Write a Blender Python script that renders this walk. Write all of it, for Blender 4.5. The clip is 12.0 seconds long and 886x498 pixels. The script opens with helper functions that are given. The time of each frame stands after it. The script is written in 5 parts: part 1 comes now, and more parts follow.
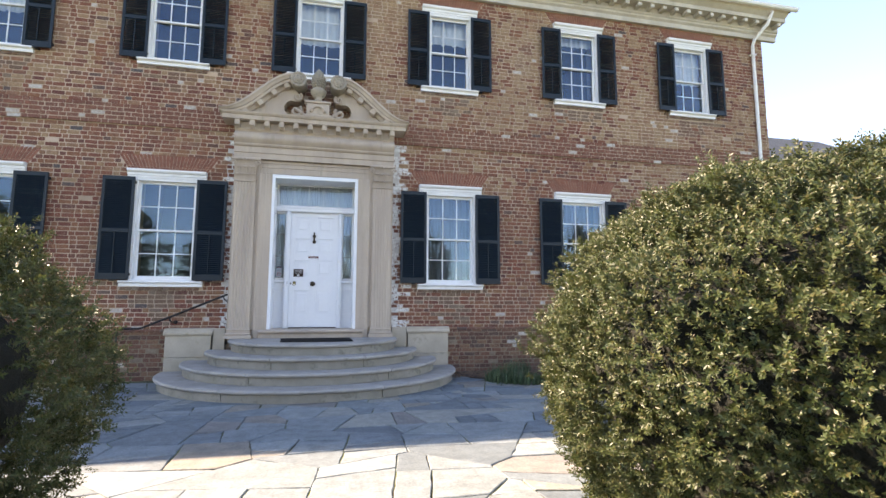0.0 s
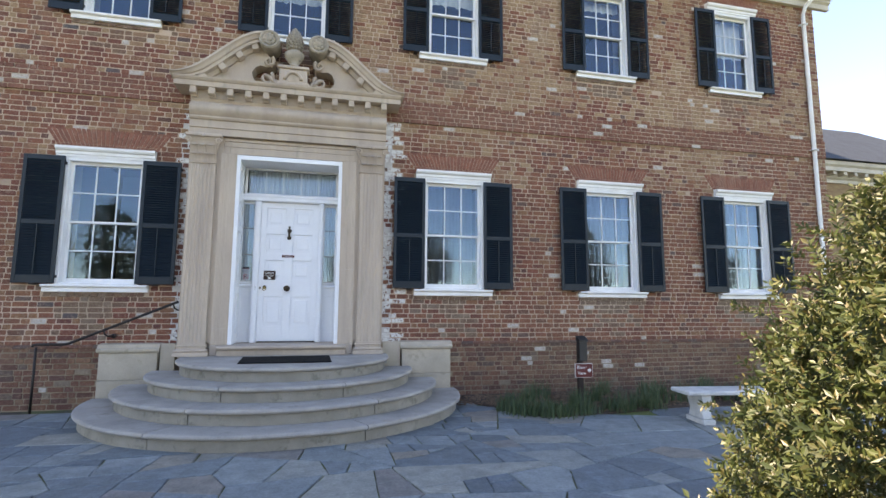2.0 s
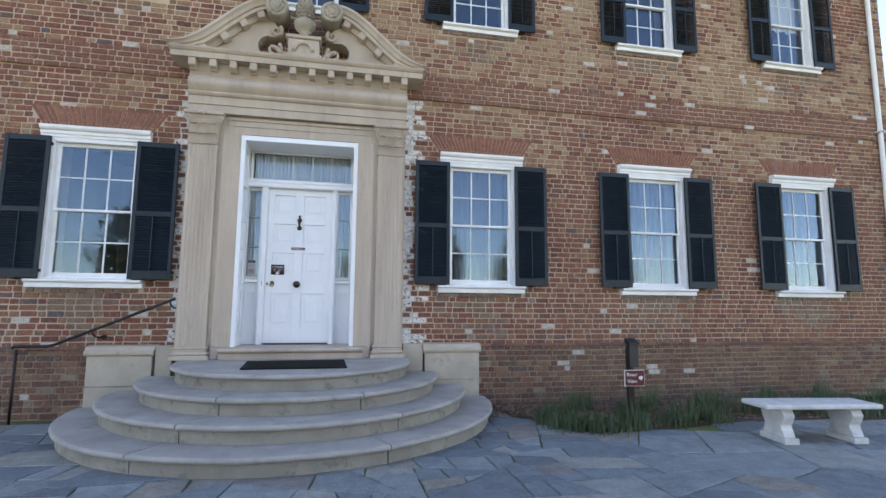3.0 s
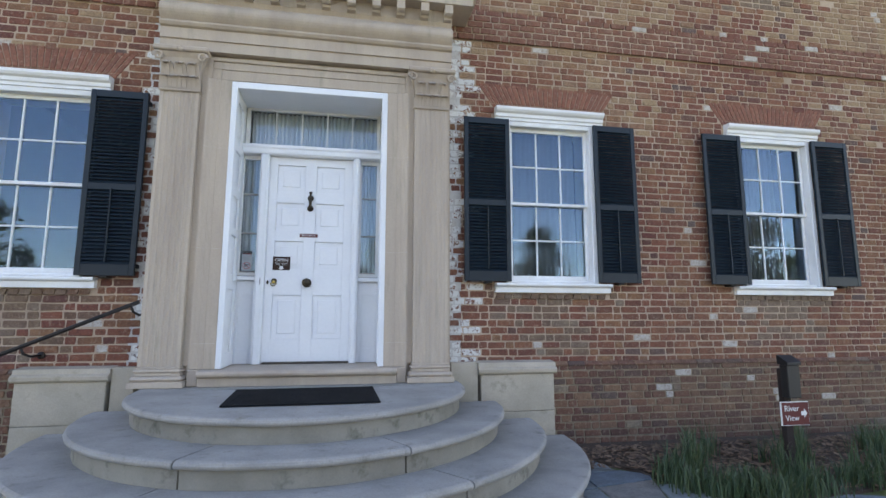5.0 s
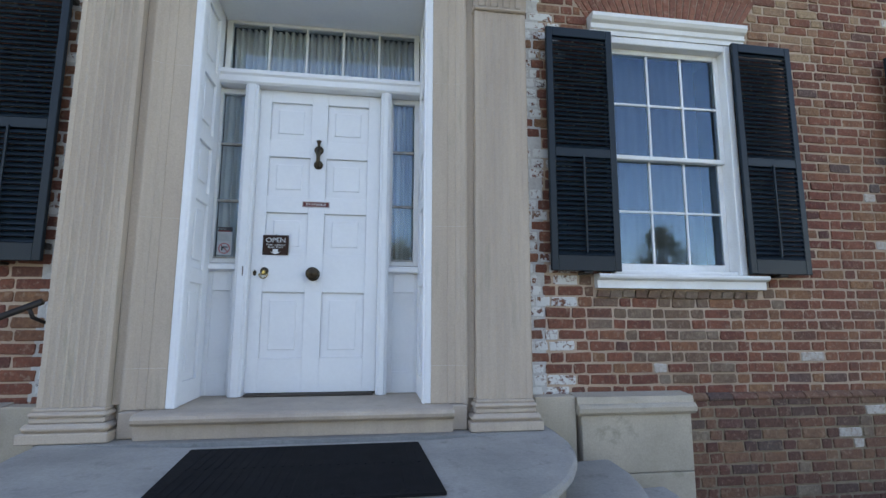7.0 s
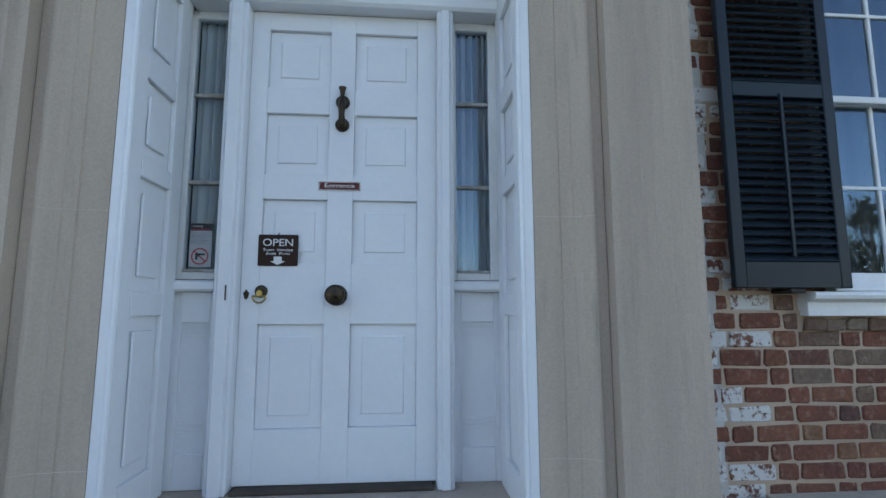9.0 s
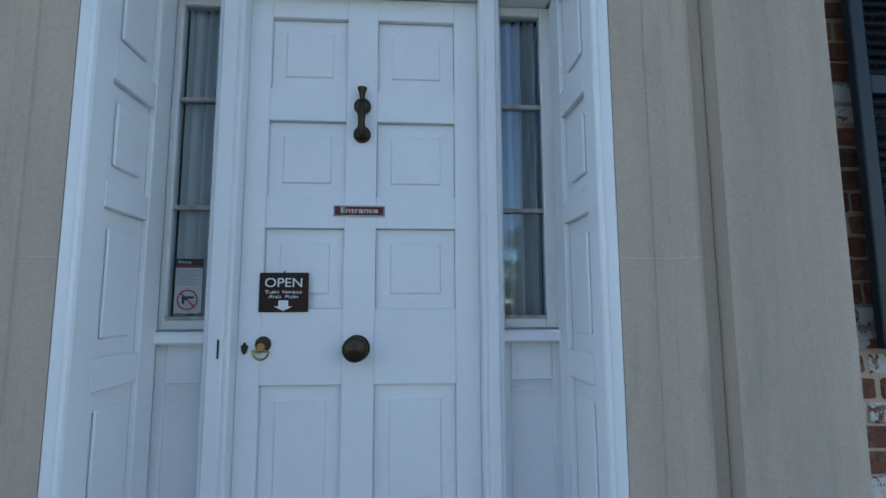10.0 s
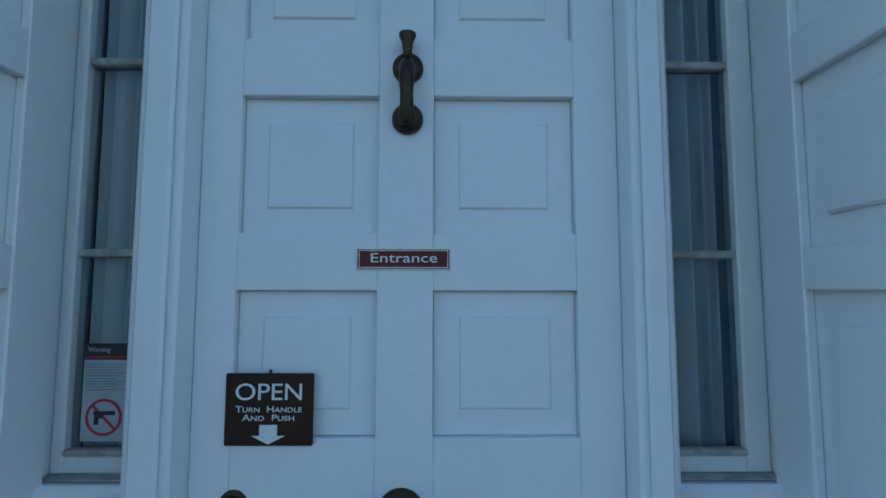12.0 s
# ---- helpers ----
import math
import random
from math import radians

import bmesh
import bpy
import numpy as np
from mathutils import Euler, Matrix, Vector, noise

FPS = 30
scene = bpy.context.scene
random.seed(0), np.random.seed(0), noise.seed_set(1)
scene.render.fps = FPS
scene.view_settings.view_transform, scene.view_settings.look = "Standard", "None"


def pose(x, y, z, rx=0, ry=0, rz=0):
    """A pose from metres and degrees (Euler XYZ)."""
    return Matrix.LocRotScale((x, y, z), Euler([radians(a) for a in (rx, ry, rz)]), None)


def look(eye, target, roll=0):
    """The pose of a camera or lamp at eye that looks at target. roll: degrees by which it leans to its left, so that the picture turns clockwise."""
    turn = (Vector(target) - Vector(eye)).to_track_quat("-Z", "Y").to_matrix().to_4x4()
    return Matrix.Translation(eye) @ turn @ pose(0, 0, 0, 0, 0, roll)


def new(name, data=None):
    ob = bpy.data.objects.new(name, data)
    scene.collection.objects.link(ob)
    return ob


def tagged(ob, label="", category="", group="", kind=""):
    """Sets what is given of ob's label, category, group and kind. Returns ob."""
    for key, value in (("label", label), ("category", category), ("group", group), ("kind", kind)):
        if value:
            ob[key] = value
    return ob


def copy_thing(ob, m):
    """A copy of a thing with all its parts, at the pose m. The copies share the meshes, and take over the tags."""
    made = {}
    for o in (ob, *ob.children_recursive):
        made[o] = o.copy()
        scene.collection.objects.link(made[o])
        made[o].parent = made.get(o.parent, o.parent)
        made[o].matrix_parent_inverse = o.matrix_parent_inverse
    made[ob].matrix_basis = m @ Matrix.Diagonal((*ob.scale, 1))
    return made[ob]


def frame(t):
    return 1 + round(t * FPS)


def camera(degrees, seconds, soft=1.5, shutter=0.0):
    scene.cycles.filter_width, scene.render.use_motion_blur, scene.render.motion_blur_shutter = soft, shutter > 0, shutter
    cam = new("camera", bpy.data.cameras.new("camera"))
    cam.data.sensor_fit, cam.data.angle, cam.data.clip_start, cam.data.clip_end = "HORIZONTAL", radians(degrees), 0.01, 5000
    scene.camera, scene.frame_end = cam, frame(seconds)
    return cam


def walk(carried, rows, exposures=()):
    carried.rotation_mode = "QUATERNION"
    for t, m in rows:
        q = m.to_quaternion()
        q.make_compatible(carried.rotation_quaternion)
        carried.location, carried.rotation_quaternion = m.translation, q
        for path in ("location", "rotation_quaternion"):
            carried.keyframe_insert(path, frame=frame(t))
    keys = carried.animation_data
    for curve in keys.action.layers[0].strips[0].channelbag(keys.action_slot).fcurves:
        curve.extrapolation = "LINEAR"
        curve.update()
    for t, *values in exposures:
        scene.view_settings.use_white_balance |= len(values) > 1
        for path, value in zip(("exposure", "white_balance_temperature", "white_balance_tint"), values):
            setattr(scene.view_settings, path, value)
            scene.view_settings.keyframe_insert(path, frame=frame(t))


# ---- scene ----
cam = camera(83.6, 12.0)
PATH = [
    (0, (0.352, 1.154, 1.342), (0.788, 3.092, 1.572), 0.1),
    (0.5, (0.489, 1.582, 1.341), (0.94, 3.517, 1.569), 0.2),
    (1, (0.551, 2.017, 1.35), (1.003, 3.952, 1.579), 0.3),
    (1.5, (0.609, 2.415, 1.436), (1.06, 4.351, 1.662), 0.4),
    (2, (0.699, 2.874, 1.484), (1.137, 4.811, 1.72), 0.3),
    (2.5, (0.684, 3.357, 1.438), (1.093, 5.3, 1.678), 0.4),
    (3, (0.662, 3.813, 1.457), (1.055, 5.759, 1.693), 0.4),
    (3.2, (0.665, 4.01, 1.477), (1.051, 5.957, 1.72), 0.4),
    (4.8, (0.533, 5.62, 1.422), (0.887, 7.57, 1.692), -0.1),
    (5, (0.533, 5.834, 1.42), (0.874, 7.786, 1.69), 0.1),
    (5.5, (0.546, 6.317, 1.412), (0.867, 8.271, 1.695), 0.1),
    (6, (0.507, 6.83, 1.422), (0.819, 8.786, 1.703), 0.2),
    (6.5, (0.437, 7.32, 1.436), (0.735, 9.277, 1.72), 0.4),
    (7, (0.418, 7.779, 1.454), (0.702, 9.739, 1.737), 0.2),
    (7.2, (0.402, 7.946, 1.464), (0.674, 9.908, 1.739), 0.1),
    (9, (0.289, 9.206, 1.716), (0.457, 11.183, 1.967), -0.1),
    (9.5, (0.222, 9.43, 1.882), (0.373, 11.41, 2.123), -0.2),
    (10, (0.185, 9.684, 1.954), (0.315, 11.666, 2.189), -0.2),
    (10.5, (0.142, 9.92, 2.044), (0.226, 11.902, 2.298), -0.2),
    (11, (0.07, 10.18, 2.192), (0.114, 12.167, 2.416), 0.0),
    (11.5, (0.073, 10.387, 2.256), (0.099, 12.377, 2.449), 0.0),
    (12, (0.053, 10.569, 2.273), (0.074, 12.562, 2.441), 0.1),
]
walk(cam, [(t, look(eye, target, roll)) for t, eye, target, roll in PATH],
     exposures=[(0.0, 2.42, 8200, 21), (3.0, 2.45, 8300, 20), (5.5, 2.33, 8200, 19), (6.0, 2.22, 8100, 18), (7.2, 2.13, 7800, 16), (9.0, 1.72, 7250, 12), (9.5, 1.68, 7100, 11), (12.0, 1.12, 5850, -3)])

# ---- daylight: the sun stands high behind the house, which shades its front ----
SUN = Vector((-0.66, 0.345, 0.667)).normalized()
world = bpy.data.worlds.new("sky")
scene.world = world
world.use_nodes = True
wn = world.node_tree.nodes
sky = wn.new("ShaderNodeTexSky")
sky.sky_type = "NISHITA"
sky.sun_disc = False
sky.sun_elevation = math.asin(SUN.z)
sky.sun_rotation = math.atan2(SUN.x, SUN.y)
sky.air_density, sky.dust_density, sky.ozone_density = 0.9, 0.1, 2.0
sky.altitude = 600
wn["Background"].inputs["Strength"].default_value = 0.12
world.node_tree.links.new(sky.outputs[0], wn["Background"].inputs["Color"])
sun = new("sun", bpy.data.lights.new("sun", "SUN"))
sun.data.energy, sun.data.angle, sun.data.color = 4.1, radians(0.53), (1.0, 0.91, 0.77)
sun.matrix_world = look(SUN * 60, (0, 0, 0))


# ---- materials ----
class Nodes:
    """A small wrapper for building a node material."""

    def __init__(self, name):
        self.mat = bpy.data.materials.new(name)
        self.mat.use_nodes = True
        self.tree = self.mat.node_tree
        self.bsdf = self.tree.nodes["Principled BSDF"]
        self.out = self.tree.nodes["Material Output"]

    def add(self, kind, **values):
        n = self.tree.nodes.new("ShaderNode" + kind)
        for k, v in values.items():
            n.inputs[k.replace("_", " ")].default_value = v
        return n

    def link(self, a, b):
        self.tree.links.new(a, b)

    def noise(self, scale, detail=4.0, rough=0.55, stretch=None):
        geo = self.add("NewGeometry")
        n = self.add("TexNoise", Scale=scale, Detail=detail, Roughness=rough)
        if stretch:
            mp = self.add("Mapping", Scale=stretch)
            self.link(geo.outputs["Position"], mp.inputs["Vector"])
            self.link(mp.outputs[0], n.inputs["Vector"])
        else:
            self.link(geo.outputs["Position"], n.inputs["Vector"])
        return n.outputs["Fac"]

    def ramp(self, fac, stops, mode="LINEAR"):
        r = self.add("ValToRGB")
        r.color_ramp.interpolation = mode
        el = r.color_ramp.elements
        while len(el) < len(stops):
            el.new(0.5)
        for e, (p, c) in zip(el, stops):
            e.position = p
            e.color = (*c, 1) if len(c) == 3 else c
        self.link(fac, r.inputs[0])
        return r.outputs[0]

    def grey(self, fac, lo, hi, a=0.0, b=1.0):
        return self.ramp(fac, [(lo, (a, a, a)), (hi, (b, b, b))])

    def mix(self, fac, a, b, mode="MIX"):
        m = self.tree.nodes.new("ShaderNodeMix")
        m.data_type, m.blend_type = "RGBA", mode
        for sock, v in ((m.inputs[0], fac), (m.inputs[6], a), (m.inputs[7], b)):
            if isinstance(v, (int, float)):
                sock.default_value = v
            elif isinstance(v, tuple):
                sock.default_value = (*v, 1)
            else:
                self.link(v, sock)
        return m.outputs[2]

    def finish(self, colour, rough, bump=None, strength=0.3, distance=0.004, metal=0.0, rough_link=None):
        if isinstance(colour, tuple):
            self.bsdf.inputs["Base Color"].default_value = (*colour, 1)
        else:
            self.link(colour, self.bsdf.inputs["Base Color"])
        self.bsdf.inputs["Roughness"].default_value = rough
        self.bsdf.inputs["Metallic"].default_value = metal
        if rough_link is not None:
            self.link(rough_link, self.bsdf.inputs["Roughness"])
        if bump is not None:
            b = self.add("Bump", Strength=strength, Distance=distance)
            self.link(bump, b.inputs["Height"])
            self.link(b.outputs[0], self.bsdf.inputs["Normal"])
        return self.mat


def surface(name, a, b, scale=2.0, fine=60.0, rough=0.7, strength=0.3, distance=0.003, metal=0.0, stretch=None, contrast=0.25, dirt=None, dirt_at=0.6):
    """Two colours by a broad noise, a fine grain over it, optional patches of dirt."""
    n = Nodes(name)
    c = n.mix(n.grey(n.noise(scale, 6, 0.6, stretch), 0.35, 0.65), a, b)
    grain = n.noise(fine, 5, 0.65)
    c = n.mix(contrast, c, n.mix(1.0, c, n.grey(grain, 0.25, 0.75, 0.35, 1.0), "MULTIPLY"))
    if dirt:
        c = n.mix(n.grey(n.noise(scale * 2.7, 8, 0.7, stretch), dirt_at, dirt_at + 0.18), c, dirt)
    return n.finish(c, rough, grain, strength, distance, metal)


def brick_material(name, by_object, ramp, wash, painted=0.0, bleach=0.42):
    n = Nodes(name)
    if by_object:
        rnd = n.add("ObjectInfo").outputs["Random"]
    else:
        rnd = n.add("NewGeometry").outputs["Random Per Island"]
    c = n.ramp(rnd, ramp, "LINEAR")
    # broad weathering: ochre bleached patches, red sound patches, grey rain film
    c = n.mix(n.grey(n.noise(0.42, 5, 0.6), 0.42, 0.62, 0.0, bleach), c, wash)
    c = n.mix(n.grey(n.noise(0.75, 5, 0.65), 0.52, 0.70, 0.0, 0.5), c, (0.19, 0.062, 0.040))
    c = n.mix(n.grey(n.noise(1.0, 6, 0.7, (1, 1, 0.4)), 0.58, 0.78, 0.0, 0.42), c, (0.34, 0.275, 0.21))
    # each brick: fired cores, pits and lime smears
    grain = n.noise(48, 7, 0.75)
    c = n.mix(n.grey(n.noise(9, 5, 0.7), 0.38, 0.66, 0.0, 0.45), c, (0.085, 0.034, 0.026))
    c = n.mix(0.6, c, n.mix(1.0, c, n.grey(grain, 0.3, 0.68, 0.35, 1.35), "MULTIPLY"))
    c = n.mix(n.grey(n.noise(21, 7, 0.78), 0.53, 0.70, 0.0, 0.6), c, (0.42, 0.31, 0.22))
    if painted:
        c = n.mix(n.grey(n.noise(17, 6, 0.75), 0.40 + painted * 0.16, 0.46 + painted * 0.16), (0.62, 0.61, 0.58), c)
    return n.finish(c, 0.9, grain, 0.9, 0.008)


BRICKS = [(0.0, (0.130, 0.036, 0.026)), (0.25, (0.19, 0.055, 0.035)), (0.50, (0.235, 0.078, 0.045)), (0.66, (0.255, 0.105, 0.054)),
          (0.80, (0.265, 0.138, 0.068)), (0.88, (0.17, 0.052, 0.036)), (0.955, (0.105, 0.043, 0.034)), (0.985, (0.07, 0.072, 0.078)), (1.0, (0.15, 0.055, 0.040))]
TAN_BRICKS = [(0.0, (0.25, 0.125, 0.068)), (0.3, (0.33, 0.195, 0.105)), (0.6, (0.37, 0.245, 0.14)), (0.85, (0.27, 0.115, 0.065)), (1.0, (0.20, 0.085, 0.055))]
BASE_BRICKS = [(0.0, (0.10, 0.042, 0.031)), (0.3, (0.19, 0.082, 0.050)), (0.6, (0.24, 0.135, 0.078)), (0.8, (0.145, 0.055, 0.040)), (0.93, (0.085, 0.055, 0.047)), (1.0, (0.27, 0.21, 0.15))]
RUBBED = [(0.0, (0.25, 0.085, 0.052)), (0.5, (0.30, 0.115, 0.070)), (1.0, (0.22, 0.080, 0.052))]
M_BRICK = brick_material("old_brick", False, BRICKS, (0.265, 0.128, 0.066))
M_BRICK_ONE = brick_material("old_brick_single", True, BRICKS, (0.265, 0.128, 0.066))
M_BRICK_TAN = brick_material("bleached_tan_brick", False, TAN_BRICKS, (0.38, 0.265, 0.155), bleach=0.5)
M_BRICK_WHITE = brick_material("old_brick_whitewashed", False, BRICKS, (0.235, 0.128, 0.062), painted=0.75)
M_BRICK_PALE = surface("pale_painted_brick", (0.60, 0.56, 0.51), (0.46, 0.39, 0.33), 14, 60, 0.9, 0.8, 0.007, contrast=0.5, dirt=(0.20, 0.10, 0.065), dirt_at=0.53)
M_LIMEWASH = surface("flaking_limewash", (0.60, 0.585, 0.555), (0.50, 0.46, 0.42), 6, 50, 0.95, 0.8, 0.006, contrast=0.4, dirt=(0.26, 0.13, 0.09), dirt_at=0.60)
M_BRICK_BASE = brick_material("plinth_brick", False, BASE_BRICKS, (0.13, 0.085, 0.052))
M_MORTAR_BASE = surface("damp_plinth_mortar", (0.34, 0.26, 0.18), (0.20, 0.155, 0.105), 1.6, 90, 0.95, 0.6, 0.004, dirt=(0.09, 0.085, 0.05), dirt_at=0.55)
M_BRICK_STAIN = brick_material("rain_stained_brick", False, [(0.0, (0.14, 0.080, 0.05)), (0.4, (0.20, 0.13, 0.082)), (0.75, (0.17, 0.10, 0.065)), (1.0, (0.24, 0.185, 0.135))], (0.23, 0.18, 0.13))
M_BRICK_BAND = brick_material("belt_course_brick", False, [(0.0, (0.16, 0.055, 0.038)), (0.5, (0.24, 0.088, 0.055)), (1.0, (0.19, 0.072, 0.048))], (0.25, 0.12, 0.07))
M_BRICK_BELT = brick_material("belt_brick", False, RUBBED, (0.29, 0.115, 0.07))
M_WING = surface("tan_wing_brick", (0.34, 0.235, 0.125), (0.25, 0.15, 0.085), 4, 30, 0.9, 0.6, 0.01, stretch=(1, 1, 3))
M_MORTAR = surface("lime_mortar", (0.52, 0.385, 0.285), (0.36, 0.26, 0.185), 1.2, 90, 0.95, 0.6, 0.004)
M_STONE = surface("sandstone", (0.52, 0.425, 0.335), (0.405, 0.325, 0.262), 2.6, 110, 0.85, 0.28, 0.003, stretch=(1, 1, 0.14), contrast=0.3, dirt=(0.30, 0.265, 0.20), dirt_at=0.57)
M_PLINTH = surface("stained_plinth_sandstone", (0.50, 0.425, 0.335), (0.40, 0.345, 0.265), 2.0, 90, 0.88, 0.35, 0.003, contrast=0.35, dirt=(0.22, 0.205, 0.14), dirt_at=0.58)
M_JOINT = surface("pale_lime_joint", (0.60, 0.53, 0.46), (0.50, 0.43, 0.37), 5, 90, 0.95, 0.4, 0.002)
M_STEP = surface("worn_step_stone", (0.41, 0.385, 0.35), (0.30, 0.285, 0.26), 2.4, 75, 0.8, 0.4, 0.003, contrast=0.4, dirt=(0.17, 0.16, 0.135), dirt_at=0.57)
M_STONE_WORN = surface("lichened_sandstone", (0.42, 0.355, 0.275), (0.29, 0.25, 0.195), 5, 70, 0.9, 0.5, 0.004, contrast=0.4, dirt=(0.11, 0.10, 0.08), dirt_at=0.57)
# Stained riser stone, also darkened in colour for the shade below each nosing.
M_RISER = surface("weathered_shaded_riser_stone", (0.30, 0.275, 0.232), (0.22, 0.20, 0.165), 2.2, 90, 0.9, 0.35, 0.003, dirt=(0.10, 0.095, 0.07), dirt_at=0.54)
M_WHITE = surface("white_paint", (0.78, 0.79, 0.80), (0.73, 0.74, 0.76), 1.5, 35, 0.42, 0.06, 0.002, contrast=0.08)
M_TRIM = surface("white_trim_paint", (0.80, 0.80, 0.79), (0.70, 0.69, 0.67), 2.5, 60, 0.5, 0.15, 0.002, contrast=0.15, dirt=(0.50, 0.47, 0.42), dirt_at=0.68)
M_AGED = surface("greyed_old_paint", (0.52, 0.50, 0.47), (0.33, 0.29, 0.24), 22, 80, 0.8, 0.4, 0.002, contrast=0.4, dirt=(0.16, 0.11, 0.07), dirt_at=0.58)
M_EAVES = surface("old_cream_paint", (0.58, 0.53, 0.45), (0.46, 0.41, 0.34), 3, 50, 0.6, 0.2, 0.002, dirt=(0.30, 0.26, 0.21), dirt_at=0.6)
M_SHUTTER = surface("dark_green_shutter_paint", (0.007, 0.015, 0.023), (0.010, 0.019, 0.027), 3, 70, 0.42, 0.15, 0.001)
M_IRON = surface("black_iron", (0.012, 0.011, 0.011), (0.03, 0.022, 0.018), 9, 90, 0.5, 0.3, 0.001, metal=0.4)
M_BRONZE = surface("aged_bronze", (0.045, 0.035, 0.025), (0.075, 0.055, 0.035), 25, 120, 0.42, 0.3, 0.001, metal=0.85)
M_BRASS = surface("polished_brass", (0.55, 0.40, 0.15), (0.42, 0.30, 0.11), 30, 120, 0.25, 0.1, 0.001, metal=1.0)
M_CURTAIN = surface("linen_curtain", (0.88, 0.87, 0.85), (0.82, 0.81, 0.79), 3, 150, 0.9, 0.3, 0.002)
# White sheer darkened and blued in its colour, to look dim behind glass.
M_SHEER = surface("dimmed_blue_sheer", (0.075, 0.085, 0.10), (0.055, 0.065, 0.08), 3, 150, 0.9, 0.3, 0.002)
# Plaster coloured far darker than whitish walls, so that the rooms stay dim.
M_ROOM = surface("darkened_room_plaster", (0.13, 0.12, 0.11), (0.10, 0.09, 0.085), 1, 40, 0.9, 0.1)
M_SLATE_ROOF = surface("roof_slate", (0.042, 0.056, 0.074), (0.030, 0.040, 0.054), 3, 40, 0.85, 0.5, 0.01)
M_SOIL = surface("joint_soil_and_moss", (0.075, 0.062, 0.042), (0.115, 0.150, 0.032), 1.3, 45, 0.95, 0.9, 0.02)
M_MULCH = surface("leaf_litter", (0.10, 0.062, 0.040), (0.055, 0.038, 0.028), 6, 40, 0.95, 1.0, 0.03)
M_GRASS = surface("lawn", (0.075, 0.105, 0.035), (0.11, 0.125, 0.05), 0.6, 30, 0.9, 1.0, 0.03)
M_MARBLE = surface("weathered_white_stone", (0.62, 0.61, 0.58), (0.46, 0.46, 0.44), 7, 90, 0.7, 0.3, 0.002, dirt=(0.26, 0.26, 0.24), dirt_at=0.6)
M_RUBBER = surface("black_rubber", (0.009, 0.009, 0.010), (0.014, 0.014, 0.015), 8, 160, 0.95, 0.8, 0.003)
M_RUBBER.node_tree.nodes["Principled BSDF"].inputs["Specular IOR Level"].default_value = 0.15
M_SHUTTER.node_tree.nodes["Principled BSDF"].inputs["Specular IOR Level"].default_value = 0.28
M_BROWN = surface("brown_sign_board", (0.040, 0.017, 0.011), (0.030, 0.014, 0.010), 9, 60, 0.55, 0.05)
M_BROWN.node_tree.nodes["Principled BSDF"].inputs["Specular IOR Level"].default_value = 0.2
M_MAROON = surface("maroon_sign", (0.14, 0.026, 0.022), (0.115, 0.022, 0.02), 9, 60, 0.5, 0.05)
M_MAROON.node_tree.nodes["Principled BSDF"].inputs["Specular IOR Level"].default_value = 0.25
M_LETTER = surface("white_lettering", (0.80, 0.80, 0.78), (0.76, 0.76, 0.74), 9, 60, 0.5, 0.0)
M_PAPER = surface("notice_paper", (0.47, 0.49, 0.50), (0.42, 0.44, 0.45), 9, 60, 0.5, 0.0)
M_INK = surface("black_ink", (0.02, 0.02, 0.022), (0.03, 0.03, 0.03), 9, 60, 0.5, 0.0)
M_FAINT = surface("grey_ink", (0.28, 0.30, 0.32), (0.24, 0.26, 0.28), 9, 60, 0.5, 0.0)
M_RED = surface("red_ink", (0.45, 0.03, 0.04), (0.40, 0.03, 0.04), 9, 60, 0.5, 0.0)
M_BARK = surface("bark", (0.10, 0.075, 0.055), (0.06, 0.048, 0.038), 6, 40, 0.95, 0.9, 0.02, stretch=(1, 1, 0.2))
M_WOODPOST = surface("brown_post_paint", (0.026, 0.013, 0.009), (0.018, 0.010, 0.008), 9, 60, 0.85, 0.3)
M_BLACKBOX = surface("black_box_plastic", (0.006, 0.006, 0.007), (0.010, 0.010, 0.011), 9, 60, 0.5, 0.1)
M_PETAL = surface("yellow_petal", (0.75, 0.48, 0.02), (0.70, 0.40, 0.02), 20, 60, 0.6, 0.0)


def flag_material(name, by_object):
    n = Nodes(name)
    rnd = n.add("ObjectInfo").outputs["Random"] if by_object else n.add("NewGeometry").outputs["Random Per Island"]
    c = n.ramp(rnd, [(0.0, (0.135, 0.160, 0.180)), (0.22, (0.215, 0.245, 0.262)), (0.42, (0.315, 0.338, 0.338)), (0.60, (0.165, 0.198, 0.225)), (0.76, (0.275, 0.298, 0.297)), (0.86, (0.36, 0.345, 0.305)), (0.93, (0.31, 0.262, 0.215)), (1.0, (0.25, 0.225, 0.215))])
    c = n.mix(n.grey(n.noise(2.2, 7, 0.65), 0.42, 0.68, 0.0, 0.45), c, (0.145, 0.160, 0.165))
    c = n.mix(n.grey(n.noise(5.0, 7, 0.7), 0.58, 0.72, 0.0, 0.45), c, (0.30, 0.305, 0.30))
    g = n.noise(38, 6, 0.65)
    c = n.mix(0.5, c, n.mix(1.0, c, n.grey(g, 0.28, 0.72, 0.4, 1.3), "MULTIPLY"))
    lay = n.noise(7, 6, 0.6)
    c = n.mix(0.4, c, n.mix(1.0, c, n.grey(lay, 0.35, 0.62, 0.55, 1.3), "MULTIPLY"))
    c = n.mix(1.0, c, (0.80, 0.85, 0.86), "MULTIPLY")
    h = n.mix(0.5, g, lay)
    return n.finish(c, 0.72, h, 0.8, 0.012)


M_FLAG, M_FLAG_ONE = flag_material("bluestone_flag", False), flag_material("bluestone_flag_single", True)


